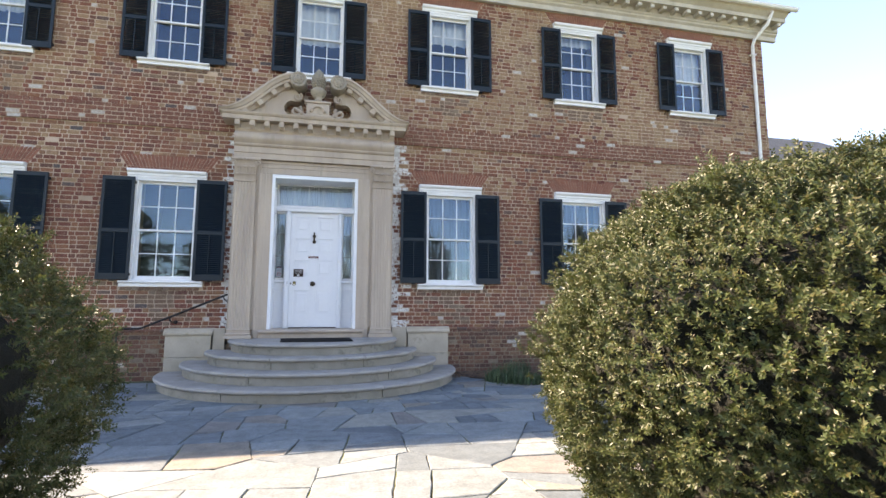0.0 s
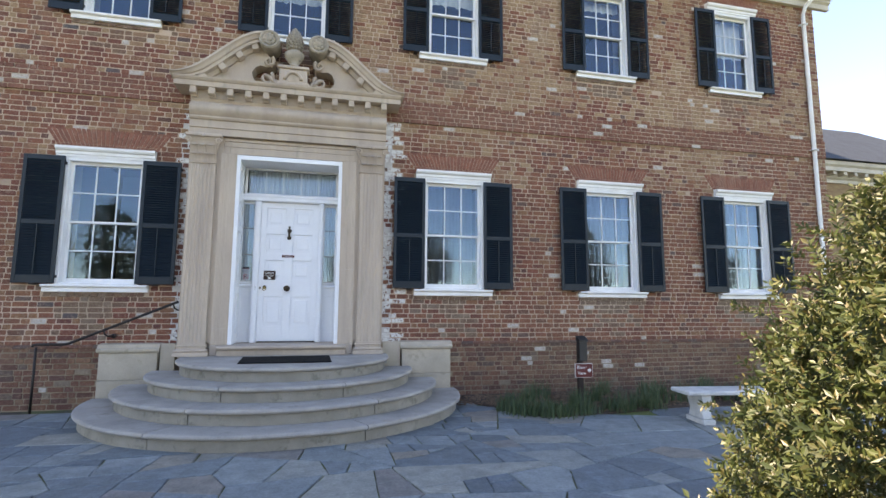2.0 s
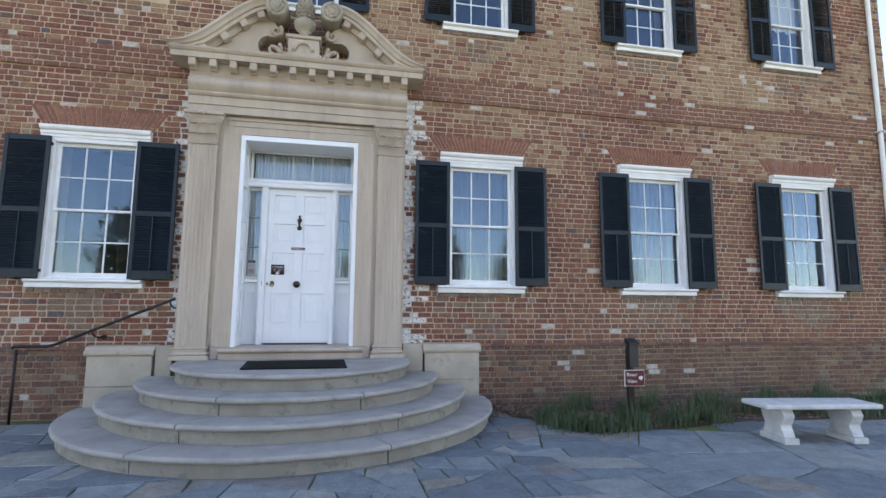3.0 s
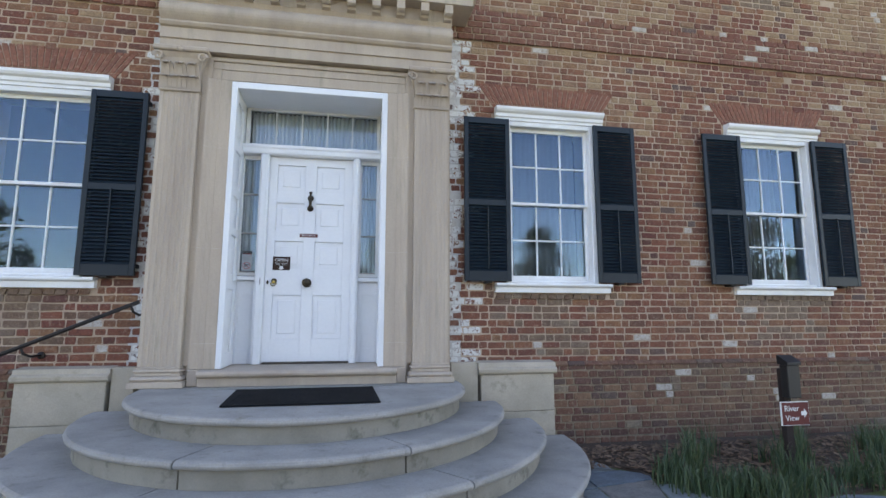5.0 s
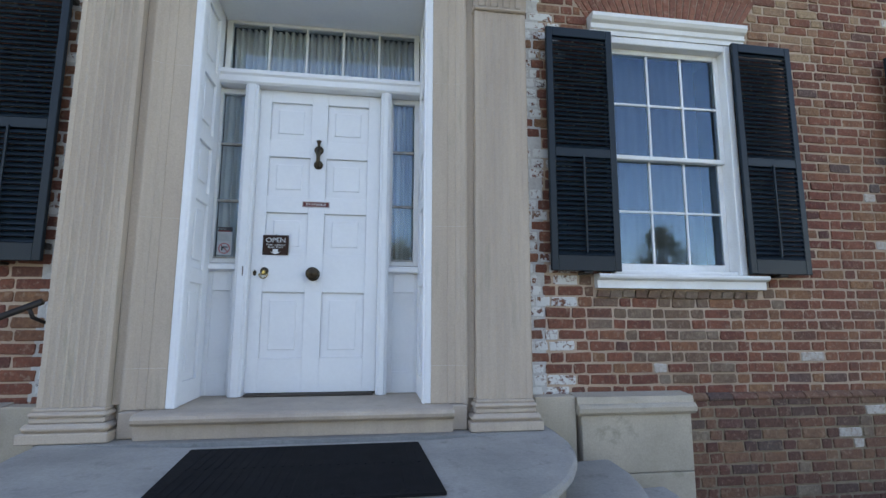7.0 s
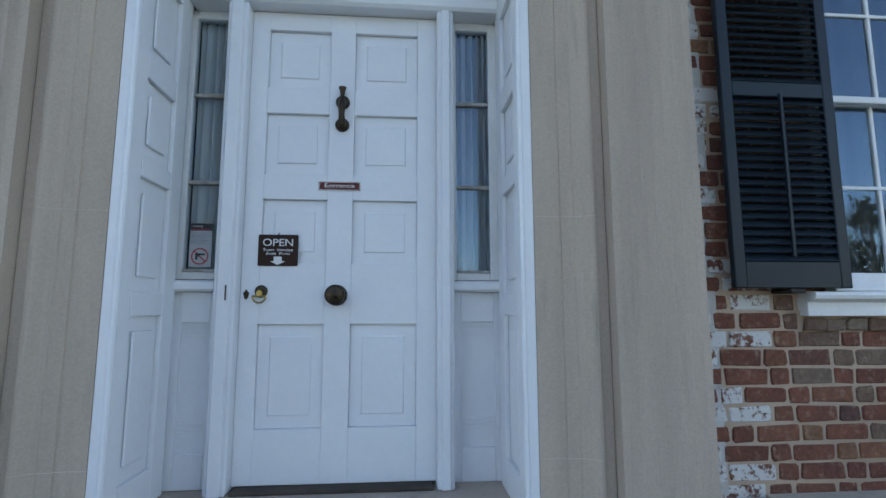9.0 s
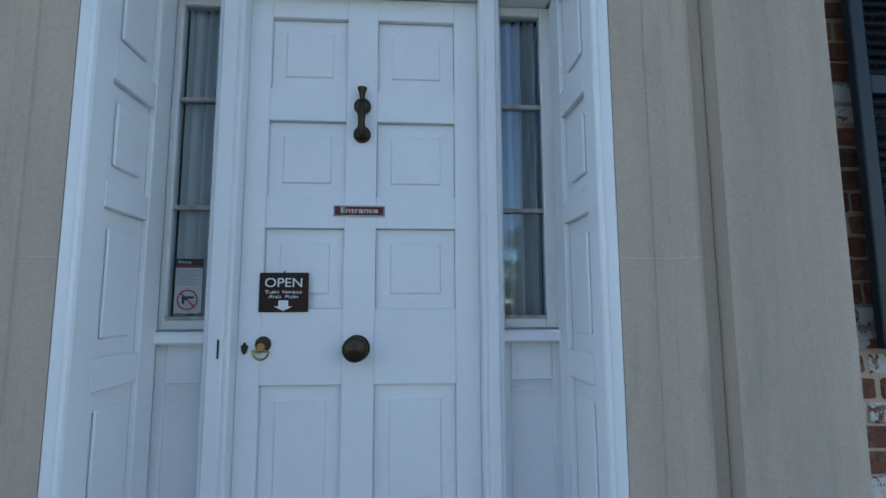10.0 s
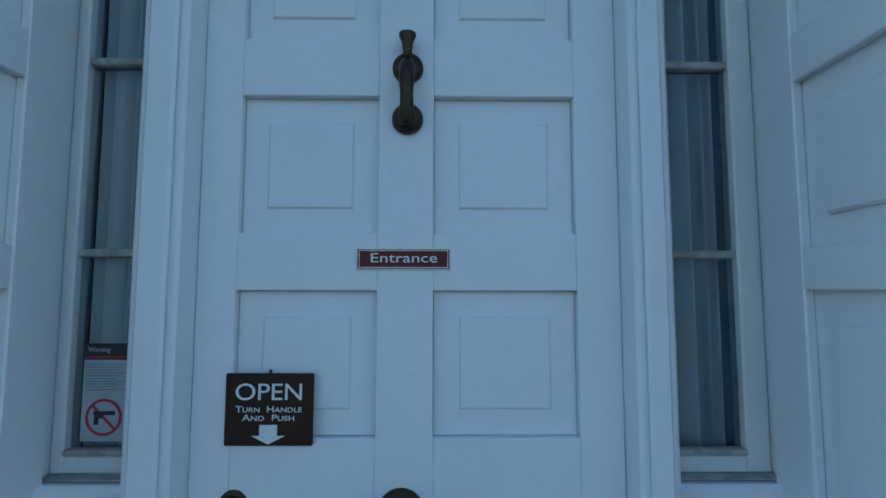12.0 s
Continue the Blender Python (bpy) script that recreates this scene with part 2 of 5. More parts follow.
def leaf_material(name, stops, rough=0.35, trans=0.25, gloss=0.5):
    n = Nodes(name)
    rnd = n.add("NewGeometry").outputs["Random Per Island"]
    c = n.ramp(rnd, stops)
    c = n.mix(n.grey(n.noise(3.0, 4), 0.4, 0.7, 0.0, 0.4), c, stops[-1][1])
    n.finish(c, rough)
    n.bsdf.inputs["Specular IOR Level"].default_value = gloss
    t = n.add("BsdfTranslucent")
    n.link(c, t.inputs["Color"])
    m = n.add("MixShader", Fac=trans)
    n.link(n.bsdf.outputs[0], m.inputs[1])
    n.link(t.outputs[0], m.inputs[2])
    n.link(m.outputs[0], n.out.inputs["Surface"])
    return n.mat


M_LEAF = leaf_material("boxwood_leaf", [(0.0, (0.030, 0.049, 0.015)), (0.4, (0.053, 0.074, 0.022)), (0.75, (0.080, 0.096, 0.030)), (0.95, (0.105, 0.088, 0.032)), (1.0, (0.070, 0.078, 0.026))], 0.46, 0.26, 0.42)
M_LEAF_FAR = leaf_material("tree_leaf", [(0.0, (0.03, 0.045, 0.018)), (0.6, (0.055, 0.065, 0.028)), (1.0, (0.075, 0.07, 0.035))], 0.6, 0.2)
M_BLADE = leaf_material("daffodil_blade", [(0.0, (0.035, 0.070, 0.034)), (0.6, (0.060, 0.105, 0.045)), (1.0, (0.10, 0.135, 0.055))], 0.45, 0.25)
# Near-black colour that paints the shade deep inside the bushes.
M_BUSH_CORE = surface("shaded_bush_core", (0.010, 0.011, 0.006), (0.007, 0.009, 0.004), 12, 60, 0.9, 0.8, 0.02)
M_DEAD = leaf_material("fallen_leaf", [(0.0, (0.16, 0.09, 0.055)), (0.5, (0.27, 0.175, 0.11)), (1.0, (0.10, 0.06, 0.042))], 0.8, 0.1)


def glass_material():
    n = Nodes("old_sky_tinted_glass")
    tr = n.add("BsdfTransparent", Color=(0.90, 0.93, 0.93, 1))
    # the blue of the mirrored sky is put into this gloss colour
    gl = n.add("BsdfGlossy", Color=(0.55, 0.78, 1.0, 1), Roughness=0.0)
    b = n.add("Bump", Strength=0.05, Distance=0.01)
    n.link(n.noise(3.5, 2), b.inputs["Height"])
    n.link(b.outputs[0], gl.inputs["Normal"])
    f = n.add("Fresnel", IOR=2.0)
    m = n.add("MixShader")
    n.link(f.outputs[0], m.inputs[0])
    n.link(tr.outputs[0], m.inputs[1])
    n.link(gl.outputs[0], m.inputs[2])
    n.link(m.outputs[0], n.out.inputs["Surface"])
    return n.mat


M_GLASS = glass_material()
clear = Nodes("clear_inner_glass")
clear.link(clear.add("BsdfTransparent", Color=(0.97, 0.98, 0.98, 1)).outputs[0], clear.out.inputs["Surface"])
M_CLEAR = clear.mat


# ---- builders ----
def origin_of(ob):
    p = Vector((0, 0, 0))
    while ob is not None:
        p += ob.location
        ob = ob.parent
    return p


def link_mesh(name, me, material, parent=None, label="", kind="", smooth=False):
    mats = material if isinstance(material, (list, tuple)) else [material]
    for m in mats:
        me.materials.append(m)
    if smooth:
        me.polygons.foreach_set("use_smooth", [True] * len(me.polygons))
    ob = new(name, me)
    if parent is not None:
        me.transform(Matrix.Translation(-origin_of(parent)))
        ob.parent = parent
    return tagged(ob, label=label, kind=kind)


def part(name, bm, material, parent=None, label="", kind="", smooth=False):
    me = bpy.data.meshes.new(name)
    bmesh.ops.recalc_face_normals(bm, faces=bm.faces)
    bm.to_mesh(me)
    bm.free()
    return link_mesh(name, me, material, parent, label, kind, smooth)


def pane(bm, parent):
    """A sheet of glass whose outer face carries the reflection."""
    bmesh.ops.recalc_face_normals(bm, faces=bm.faces)
    for f in bm.faces:
        f.material_index = 0 if f.normal.y < -0.5 else 1
    ob = part("pane", bm, [M_GLASS, M_CLEAR], parent)
    ob.visible_shadow = False
    return ob


def thing(name, at=(0, 0, 0), label="", category="", group="", kind=""):
    ob = new(name)
    ob.empty_display_size = 0.1
    ob.location = at
    return tagged(ob, label, category, group, kind)


def box(bm, x0, x1, y0, y1, z0, z1, bevel=0.0):
    x0, x1, y0, y1, z0, z1 = min(x0, x1), max(x0, x1), min(y0, y1), max(y0, y1), min(z0, z1), max(z0, z1)
    m = Matrix.LocRotScale(((x0 + x1) / 2, (y0 + y1) / 2, (z0 + z1) / 2), None, (x1 - x0, y1 - y0, z1 - z0))
    vs = bmesh.ops.create_cube(bm, size=1.0, matrix=m)["verts"]
    if bevel:
        edges = list({e for v in vs for e in v.link_edges})
        bmesh.ops.bevel(bm, geom=edges, offset=bevel, segments=1, affect="EDGES", clamp_overlap=True)
    return bm


def boxes(*rows, bevel=0.0):
    bm = bmesh.new()
    for r in rows:
        box(bm, *r, bevel=bevel)
    return bm


def prism(bm, outline, place):
    """A closed outline pushed from one end to the other: place(a, b, end) gives the 3D point, end 0 or 1."""
    lo = [bm.verts.new(place(a, b, 0)) for a, b in outline]
    hi = [bm.verts.new(place(a, b, 1)) for a, b in outline]
    n = len(outline)
    for i in range(n):
        bm.faces.new((lo[i], lo[(i + 1) % n], hi[(i + 1) % n], hi[i]))
    bm.faces.new(lo)
    bm.faces.new(hi)
    return bm


def along_x(bm, profile, x0, x1):
    return prism(bm, profile, lambda y, z, e: (x1 if e else x0, y, z))


def along_z(bm, profile, z0, z1):
    return prism(bm, profile, lambda x, y, e: (x, y, z1 if e else z0))


def lathe(bm, rings, m=Matrix(), seg=24):
    """rings: (radius, height) about z, then placed by m."""
    prev = None
    for r, h in rings:
        ring = [bm.verts.new(m @ Vector((r * math.cos(6.28318 * i / seg), r * math.sin(6.28318 * i / seg), h))) for i in range(seg)]
        if prev:
            for i in range(seg):
                bm.faces.new((prev[i], prev[(i + 1) % seg], ring[(i + 1) % seg], ring[i]))
        else:
            bm.faces.new(ring)
        prev = ring
    bm.faces.new(prev)
    return bm


def tube(bm, pts, radius, seg=10):
    pts = [Vector(p) for p in pts]
    prev = None
    for i, p in enumerate(pts):
        d = (pts[min(i + 1, len(pts) - 1)] - pts[max(i - 1, 0)]).normalized()
        q = d.to_track_quat("Z", "Y") if i == 0 else last.rotation_difference(d) @ q
        last = d
        r = radius[i] if isinstance(radius, (list, tuple)) else radius
        ring = [bm.verts.new(p + q @ Vector((r * math.cos(6.28318 * k / seg), r * math.sin(6.28318 * k / seg), 0))) for k in range(seg)]
        if prev:
            for k in range(seg):
                bm.faces.new((prev[k], prev[(k + 1) % seg], ring[(k + 1) % seg], ring[k]))
        else:
            bm.faces.new(ring)
        prev = ring
    bm.faces.new(prev)
    return bm


def lettering(text, size, centre, width, material, parent, name="lettering", stretch=1.0, caps=False):
    """Raised letters facing the visitor (-y), centred, scaled to the width."""
    cu = bpy.data.curves.new(name, "FONT")
    cu.body = text
    cu.small_caps_scale = 0.78
    for ch, fmt in zip(text, cu.body_format):
        fmt.use_small_caps = caps and ch.islower()
    cu.size, cu.align_x, cu.align_y, cu.extrude = size, "CENTER", "CENTER", 0.0008
    tmp = bpy.data.objects.new(name, cu)
    scene.collection.objects.link(tmp)
    me = bpy.data.meshes.new_from_object(tmp.evaluated_get(bpy.context.evaluated_depsgraph_get()))
    bpy.data.objects.remove(tmp)
    xs = [v.co.x for v in me.vertices]
    k = width / (max(xs) - min(xs))
    me.transform(pose(*centre, 90, 0, 0) @ Matrix.Diagonal((k, size and stretch, 1, 1)))
    me.materials.clear()
    return link_mesh(name, me, material, parent)


# ---- the plan ----
FACE = 11.33          # the brick front
BACK = 11.80          # its inner side
LOWER = [(c, 1.805, 3.745) for c in (-5.76, -2.735, 2.80, 5.90, 8.955)]
UPPER = [(c, 6.10, 7.81) for c in (-5.79, -2.765, -0.005, 2.785, 5.91, 8.95)]
HALF_LO, HALF_UP = 0.56, 0.50
EAST, WEST = 11.20, -16.0
WATER_TABLE, BELT = 0.87, (4.755, 5.14)

# ground: one sheet to the horizon
bm = bmesh.new()
bmesh.ops.create_grid(bm, x_segments=2, y_segments=2, size=900)
bmesh.ops.translate(bm, verts=bm.verts, vec=(0, 0, -0.045))
tagged(part("ground", bm, M_GRASS, kind="structure"), label="short green lawn round the house", category="lawn")
tagged(part("pavement_bed", boxes((-7.5, 9.5, -3.0, 11.28, -0.30, -0.013)), M_SOIL, kind="structure"), label="dark mossy soil between the flagstones", category="soil")


def wall_with_holes(name, x0, x1, z0, z1, y0, y1, holes, material, label):
    """A thick wall along x, pierced by rectangular holes (xa, xb, za, zb)."""
    xs = sorted({x0, x1, *[h[0] for h in holes], *[h[1] for h in holes]})
    zs = sorted({z0, z1, *[h[2] for h in holes], *[h[3] for h in holes]})

    def solid(i, k):
        if not (0 <= i < len(xs) - 1 and 0 <= k < len(zs) - 1):
            return False
        cx, cz = (xs[i] + xs[i + 1]) / 2, (zs[k] + zs[k + 1]) / 2
        return not any(a < cx < b and c < cz < d for a, b, c, d in holes)

    bm = bmesh.new()

    def quad(*p):
        bm.faces.new([bm.verts.new(v) for v in p])

    for i in range(len(xs) - 1):
        for k in range(len(zs) - 1):
            if not solid(i, k):
                continue
            a, b, c, d = xs[i], xs[i + 1], zs[k], zs[k + 1]
            quad((a, y0, c), (b, y0, c), (b, y0, d), (a, y0, d))
            quad((b, y1, c), (a, y1, c), (a, y1, d), (b, y1, d))
            if not solid(i - 1, k):
                quad((a, y1, c), (a, y0, c), (a, y0, d), (a, y1, d))
            if not solid(i + 1, k):
                quad((b, y0, c), (b, y1, c), (b, y1, d), (b, y0, d))
            if not solid(i, k - 1):
                quad((a, y0, c), (a, y1, c), (b, y1, c), (b, y0, c))
            if not solid(i, k + 1):
                quad((a, y0, d), (b, y0, d), (b, y1, d), (a, y1, d))
    me = bpy.data.meshes.new(name)
    bmesh.ops.remove_doubles(bm, verts=bm.verts, dist=1e-5)
    bm.to_mesh(me)
    bm.free()
    return tagged(link_mesh(name, me, material, kind="structure"), label=label, category="wall")


holes = [(c - HALF_LO + 0.02, c + HALF_LO - 0.02, a + 0.02, b - 0.02) for c, a, b in LOWER]
holes += [(c - HALF_UP + 0.02, c + HALF_UP - 0.02, a + 0.02, b - 0.02) for c, a, b in UPPER]
holes.append((-0.84, 0.84, 0.70, 3.94))
wall_front = wall_with_holes("wall_front", WEST, EAST, -0.3, 8.82, FACE + 0.007, BACK, holes, M_MORTAR, "weathered red and tan brick wall in lime mortar")
tagged(part("wall_east", boxes((EAST - 0.4, EAST, BACK + 0.004, 20.0, -0.3, 8.75)), M_BRICK_BELT, kind="structure"), label="red brick end wall of the house", category="wall")
tagged(part("wall_west", boxes((WEST, WEST + 0.4, BACK + 0.004, 20.0, -0.3, 8.75)), M_BRICK_BELT, kind="structure"), label="red brick end wall of the house", category="wall")
# unseen rooms added behind the windows; their gloom is in the plaster colour
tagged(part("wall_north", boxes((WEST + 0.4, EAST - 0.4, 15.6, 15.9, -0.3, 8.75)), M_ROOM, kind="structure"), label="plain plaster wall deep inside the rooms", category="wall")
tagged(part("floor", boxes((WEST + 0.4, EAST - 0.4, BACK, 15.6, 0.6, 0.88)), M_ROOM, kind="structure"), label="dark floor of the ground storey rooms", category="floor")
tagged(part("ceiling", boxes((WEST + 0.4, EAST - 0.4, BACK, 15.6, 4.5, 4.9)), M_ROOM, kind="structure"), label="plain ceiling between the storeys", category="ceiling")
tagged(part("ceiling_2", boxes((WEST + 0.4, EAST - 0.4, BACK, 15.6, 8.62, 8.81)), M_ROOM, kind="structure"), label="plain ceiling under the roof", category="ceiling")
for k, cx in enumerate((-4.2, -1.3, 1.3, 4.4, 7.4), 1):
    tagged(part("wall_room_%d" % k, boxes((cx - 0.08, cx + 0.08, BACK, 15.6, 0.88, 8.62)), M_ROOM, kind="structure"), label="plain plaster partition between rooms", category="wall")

# roof: a hipped slate roof above the cornice
bm = bmesh.new()
e0, e1, e2, e3 = (WEST - 0.5, 10.83, 8.87), (EAST + 0.5, 10.83, 8.87), (EAST + 0.5, 20.5, 8.87), (WEST - 0.5, 20.5, 8.87)
r0, r1 = (WEST + 4.5, 15.6, 11.2), (EAST - 4.5, 15.6, 11.2)
v = [bm.verts.new(p) for p in (e0, e1, e2, e3, r0, r1)]
for f in ((0, 1, 5, 4), (1, 2, 5), (2, 3, 4, 5), (3, 0, 4), (3, 2, 1, 0)):
    bm.faces.new([v[i] for i in f])
tagged(part("roof", bm, M_SLATE_ROOF, kind="structure"), label="low hipped dark slate roof", category="roof")

# the eaves cornice with its modillions, gutter and end return
cornice = thing("cornice", (0, 11.010, 8.270), "white painted wooden eaves cornice with modillion blocks", "cornice", kind="structure")
prof = [(FACE - 0.001, 8.260), (11.250, 8.260), (11.250, 8.370), (11.200, 8.410), (11.200, 8.450), (11.170, 8.470), (11.170, 8.610), (10.930, 8.615), (10.930, 8.710), (10.900, 8.730), (10.830, 8.790), (10.810, 8.860), (FACE - 0.001, 8.860)]
part("moulding", along_x(bmesh.new(), prof, WEST - 0.4, EAST + 0.38), M_EAVES, cornice)
block = boxes((-0.055, 0.055, 10.960, 11.170, 8.515, 8.611), bevel=0.012)
first = part("modillion", block, M_EAVES, cornice)
x = -6.0
first.location.x = x
while x < EAST + 0.2:
    x += 0.335
    ob = new("modillion", first.data)
    ob.parent = cornice
    ob.location.x = x
gut = [(10.670, 8.870)] + [(10.740 - 0.062 * math.cos(math.pi * i / 8), 8.870 - 0.062 * math.sin(math.pi * i / 8)) for i in range(9)] + [(10.810, 8.885), (10.670, 8.885)]
part("gutter", along_x(bmesh.new(), gut[1:], WEST - 0.4, EAST + 0.55), M_TRIM, cornice, "half-round painted gutter")

downspout = thing("downspout", (10.84, 11.2, 0.1), "white painted metal downspout with a jog at the plinth", "downspout")
bm = bmesh.new()
tube(bm, [(11.07, 10.81, 8.79), (11.04, 10.96, 8.52), (10.88, 11.21, 8.23), (10.85, 11.265, 8.07), (10.85, 11.265, 1.42), (10.86, 11.265, 1.36), (10.97, 11.235, 1.05), (10.985, 11.22, 0.96), (10.985, 11.22, 0.10), (10.985, 11.21, 0.02)], 0.042, 10)
part("pipe", bm, M_TRIM, downspout, smooth=True)
for z in (7.82, 4.92, 1.45):
    part("bracket", boxes((10.765, 10.915, 11.21, 11.325, z - 0.012, z + 0.012), (10.775, 10.905, 11.21, 11.222, z - 0.02, z + 0.02), bevel=0.003), M_TRIM, downspout)


# ---- windows ----
def window(index, c, z0, z1, half, curtain, valance=False):
    w = thing("window_%d" % index, (c, FACE, z0), "white painted sash window with twelve panes and sheer curtains", "window", kind="structure")
    s, top = 0.06, z1 - 0.06
    part("window_frame", boxes((c - half, c - half + s, FACE - 0.045, FACE + 0.14, z0, z1), (c + half - s, c + half, FACE - 0.045, FACE + 0.14, z0, z1),
                               (c - half + s, c + half - s, FACE - 0.045, FACE + 0.14, top, z1), (c - half + s, c + half - s, FACE - 0.02, FACE + 0.14, z0, z0 + 0.03), bevel=0.006), M_TRIM, w)
    hw = half + 0.125
    along = [(FACE - 0.002, z1), (FACE - 0.055, z1), (FACE - 0.055, z1 + 0.035), (FACE - 0.07, z1 + 0.045), (FACE - 0.07, z1 + 0.085), (FACE - 0.10, z1 + 0.10), (FACE - 0.115, z1 + 0.125), (FACE - 0.115, z1 + 0.155), (FACE - 0.002, z1 + 0.165)]
    part("window_head", along_x(bmesh.new(), along, c - hw, c + hw), M_TRIM, w, "white moulded head")
    along = [(FACE - 0.002, z0 - 0.11), (FACE - 0.05, z0 - 0.11), (FACE - 0.05, z0 - 0.05), (FACE - 0.075, z0 - 0.045), (FACE - 0.095, z0 - 0.035), (FACE - 0.10, z0 - 0.02), (FACE - 0.095, z0 - 0.006), (FACE - 0.046, z0 - 0.001), (FACE + 0.02, z0 - 0.001)]
    part("window_sill", along_x(bmesh.new(), along, c - hw - 0.02, c + hw + 0.02), M_TRIM, w, "white moulded sill")
    xi, mid = half - s, (z0 + top) / 2 + 0.01
    for y, za, zb, nm in ((FACE + 0.035, mid - 0.018, top, "upper_sash"), (FACE + 0.075, z0 + 0.03, mid + 0.018, "lower_sash")):
        b, t, st = (0.035 if nm == "upper_sash" else 0.062), (0.045 if nm == "upper_sash" else 0.035), 0.042
        bm = boxes((c - xi, c - xi + st, y, y + 0.036, za, zb), (c + xi - st, c + xi, y, y + 0.036, za, zb), (c - xi + st, c + xi - st, y, y + 0.036, za, za + b), (c - xi + st, c + xi - st, y, y + 0.036, zb - t, zb), bevel=0.004)
        sash = part(nm, bm, M_TRIM, w)
        gx0, gx1, gz0, gz1 = c - xi + st, c + xi - st, za + b, zb - t
        pw, ph = (gx1 - gx0) / 3, (gz1 - gz0) / 2
        for k in (1, 2):
            part("muntin", boxes((gx0 + k * pw - 0.009, gx0 + k * pw + 0.009, y + 0.004, y + 0.03, gz0, gz1), bevel=0.003), M_TRIM, sash)
        part("muntin", boxes((gx0, gx1, y + 0.006, y + 0.028, gz0 + ph - 0.009, gz0 + ph + 0.009), bevel=0.003), M_TRIM, sash)
        for i in range(3):
            for k in range(2):
                bm = boxes((gx0 + i * pw, gx0 + (i + 1) * pw, -0.0015, 0.0015, gz0 + k * ph, gz0 + (k + 1) * ph))
                tilt = Matrix.Translation((gx0 + (i + 0.5) * pw, y + 0.017, gz0 + (k + 0.5) * ph)) @ pose(0, 0, 0, random.uniform(-0.3, 0.3), 0, random.uniform(-0.3, 0.3)) @ Matrix.Translation((-gx0 - (i + 0.5) * pw, 0, -gz0 - (k + 0.5) * ph))
                bmesh.ops.transform(bm, verts=bm.verts, matrix=tilt)
                pane(bm, sash)
    if curtain is None:
        return w
    # sheer curtain with soft folds
    bm = bmesh.new()
    n, (k0, k1), (zc0, zc1) = 60, curtain[0], curtain[1]
    xa, xb = c - half + 2 * half * k0, c - half + 2 * half * k1
    zc0, zc1 = z0 + (z1 - z0) * zc0, z0 + (z1 - z0) * zc1
    row = []
    for i in range(n + 1):
        u = i / n
        dy = 0.016 * math.sin(u * 46 + index) + 0.010 * math.sin(u * 23 + 2 * index)
        row.append((xa + u * (xb - xa), FACE + 0.235 + dy))
    lo = [bm.verts.new((x, y, zc0 + (0.022 * abs(math.sin(x * 14)) if valance else 0))) for x, y in row]
    hi = [bm.verts.new((x, y * 0.3 + (FACE + 0.235) * 0.7, zc1)) for x, y in row]
    for i in range(n):
        bm.faces.new((lo[i], lo[i + 1], hi[i + 1], hi[i]))
    # lower windows take the sheer whose dimness is in its colour
    part("curtain", bm, M_CURTAIN if valance else M_SHEER, w, "sheer curtain behind the panes", smooth=True)
    return w


NONE = None
for i, (c, a, b) in enumerate(LOWER):
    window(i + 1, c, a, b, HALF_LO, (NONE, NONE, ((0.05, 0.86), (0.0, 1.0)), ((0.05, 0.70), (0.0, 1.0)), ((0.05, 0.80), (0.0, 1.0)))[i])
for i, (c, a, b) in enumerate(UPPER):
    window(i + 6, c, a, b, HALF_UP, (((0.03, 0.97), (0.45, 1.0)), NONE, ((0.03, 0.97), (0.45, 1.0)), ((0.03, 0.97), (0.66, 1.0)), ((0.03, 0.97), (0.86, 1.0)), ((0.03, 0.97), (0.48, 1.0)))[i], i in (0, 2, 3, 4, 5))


# ---- louvred shutters ----
def shutter(width, height, label):
    s = thing("shutter", (0, 0, 0), label, "shutter", "louvred shutters beside the windows")
    t, st = 0.034, 0.052
    mid = height * 0.47
    zones = [(0.115, mid - 0.035), (mid + 0.035, height - 0.075)]
    for sx in (-1, 1):
        part("stile", boxes((sx * width / 2, sx * (width / 2 - st), -t, 0, 0, height), bevel=0.004), M_SHUTTER, s)
    for za, zb in ((0, zones[0][0]), (zones[0][1], zones[1][0]), (zones[1][1], height)):
        part("rail", boxes((-width / 2 + st, width / 2 - st, -t + 0.002, -0.002, za, zb), bevel=0.003), M_SHUTTER, s)
    slat = None
    for za, zb in zones:
        n = int((zb - za) / 0.036)
        for i in range(n):
            z = za + (i + 0.5) * (zb - za) / n
            if slat is None:
                bm = boxes((-width / 2 + st, width / 2 - st, -0.0035, 0.0035, -0.022, 0.022))
                bmesh.ops.transform(bm, verts=bm.verts, matrix=pose(0, -t / 2, 0, -38, 0, 0))
                slat = part("slat", bm, M_SHUTTER, s)
                ob = slat
            else:
                ob = new("slat", slat.data)
                ob.parent = s
            ob.location.z = z
    za, zb = zones[0]
    part("tilt_rod", boxes((-0.007, 0.007, -t - 0.016, -t - 0.002, za + 0.02, zb + 0.012), bevel=0.002), M_SHUTTER, s)
    for z in (0.10, height - 0.10):
        part("hinge", boxes((-0.02, 0.02, -0.002, 0.055, z - 0.02, z + 0.02), bevel=0.003), M_IRON, s).location.x = width / 2 - 0.01
    part("holdback", boxes((-0.035, 0.035, -0.05, 0.072, -0.022, -0.004), bevel=0.004), M_IRON, s, "small black iron holdback")
    return s


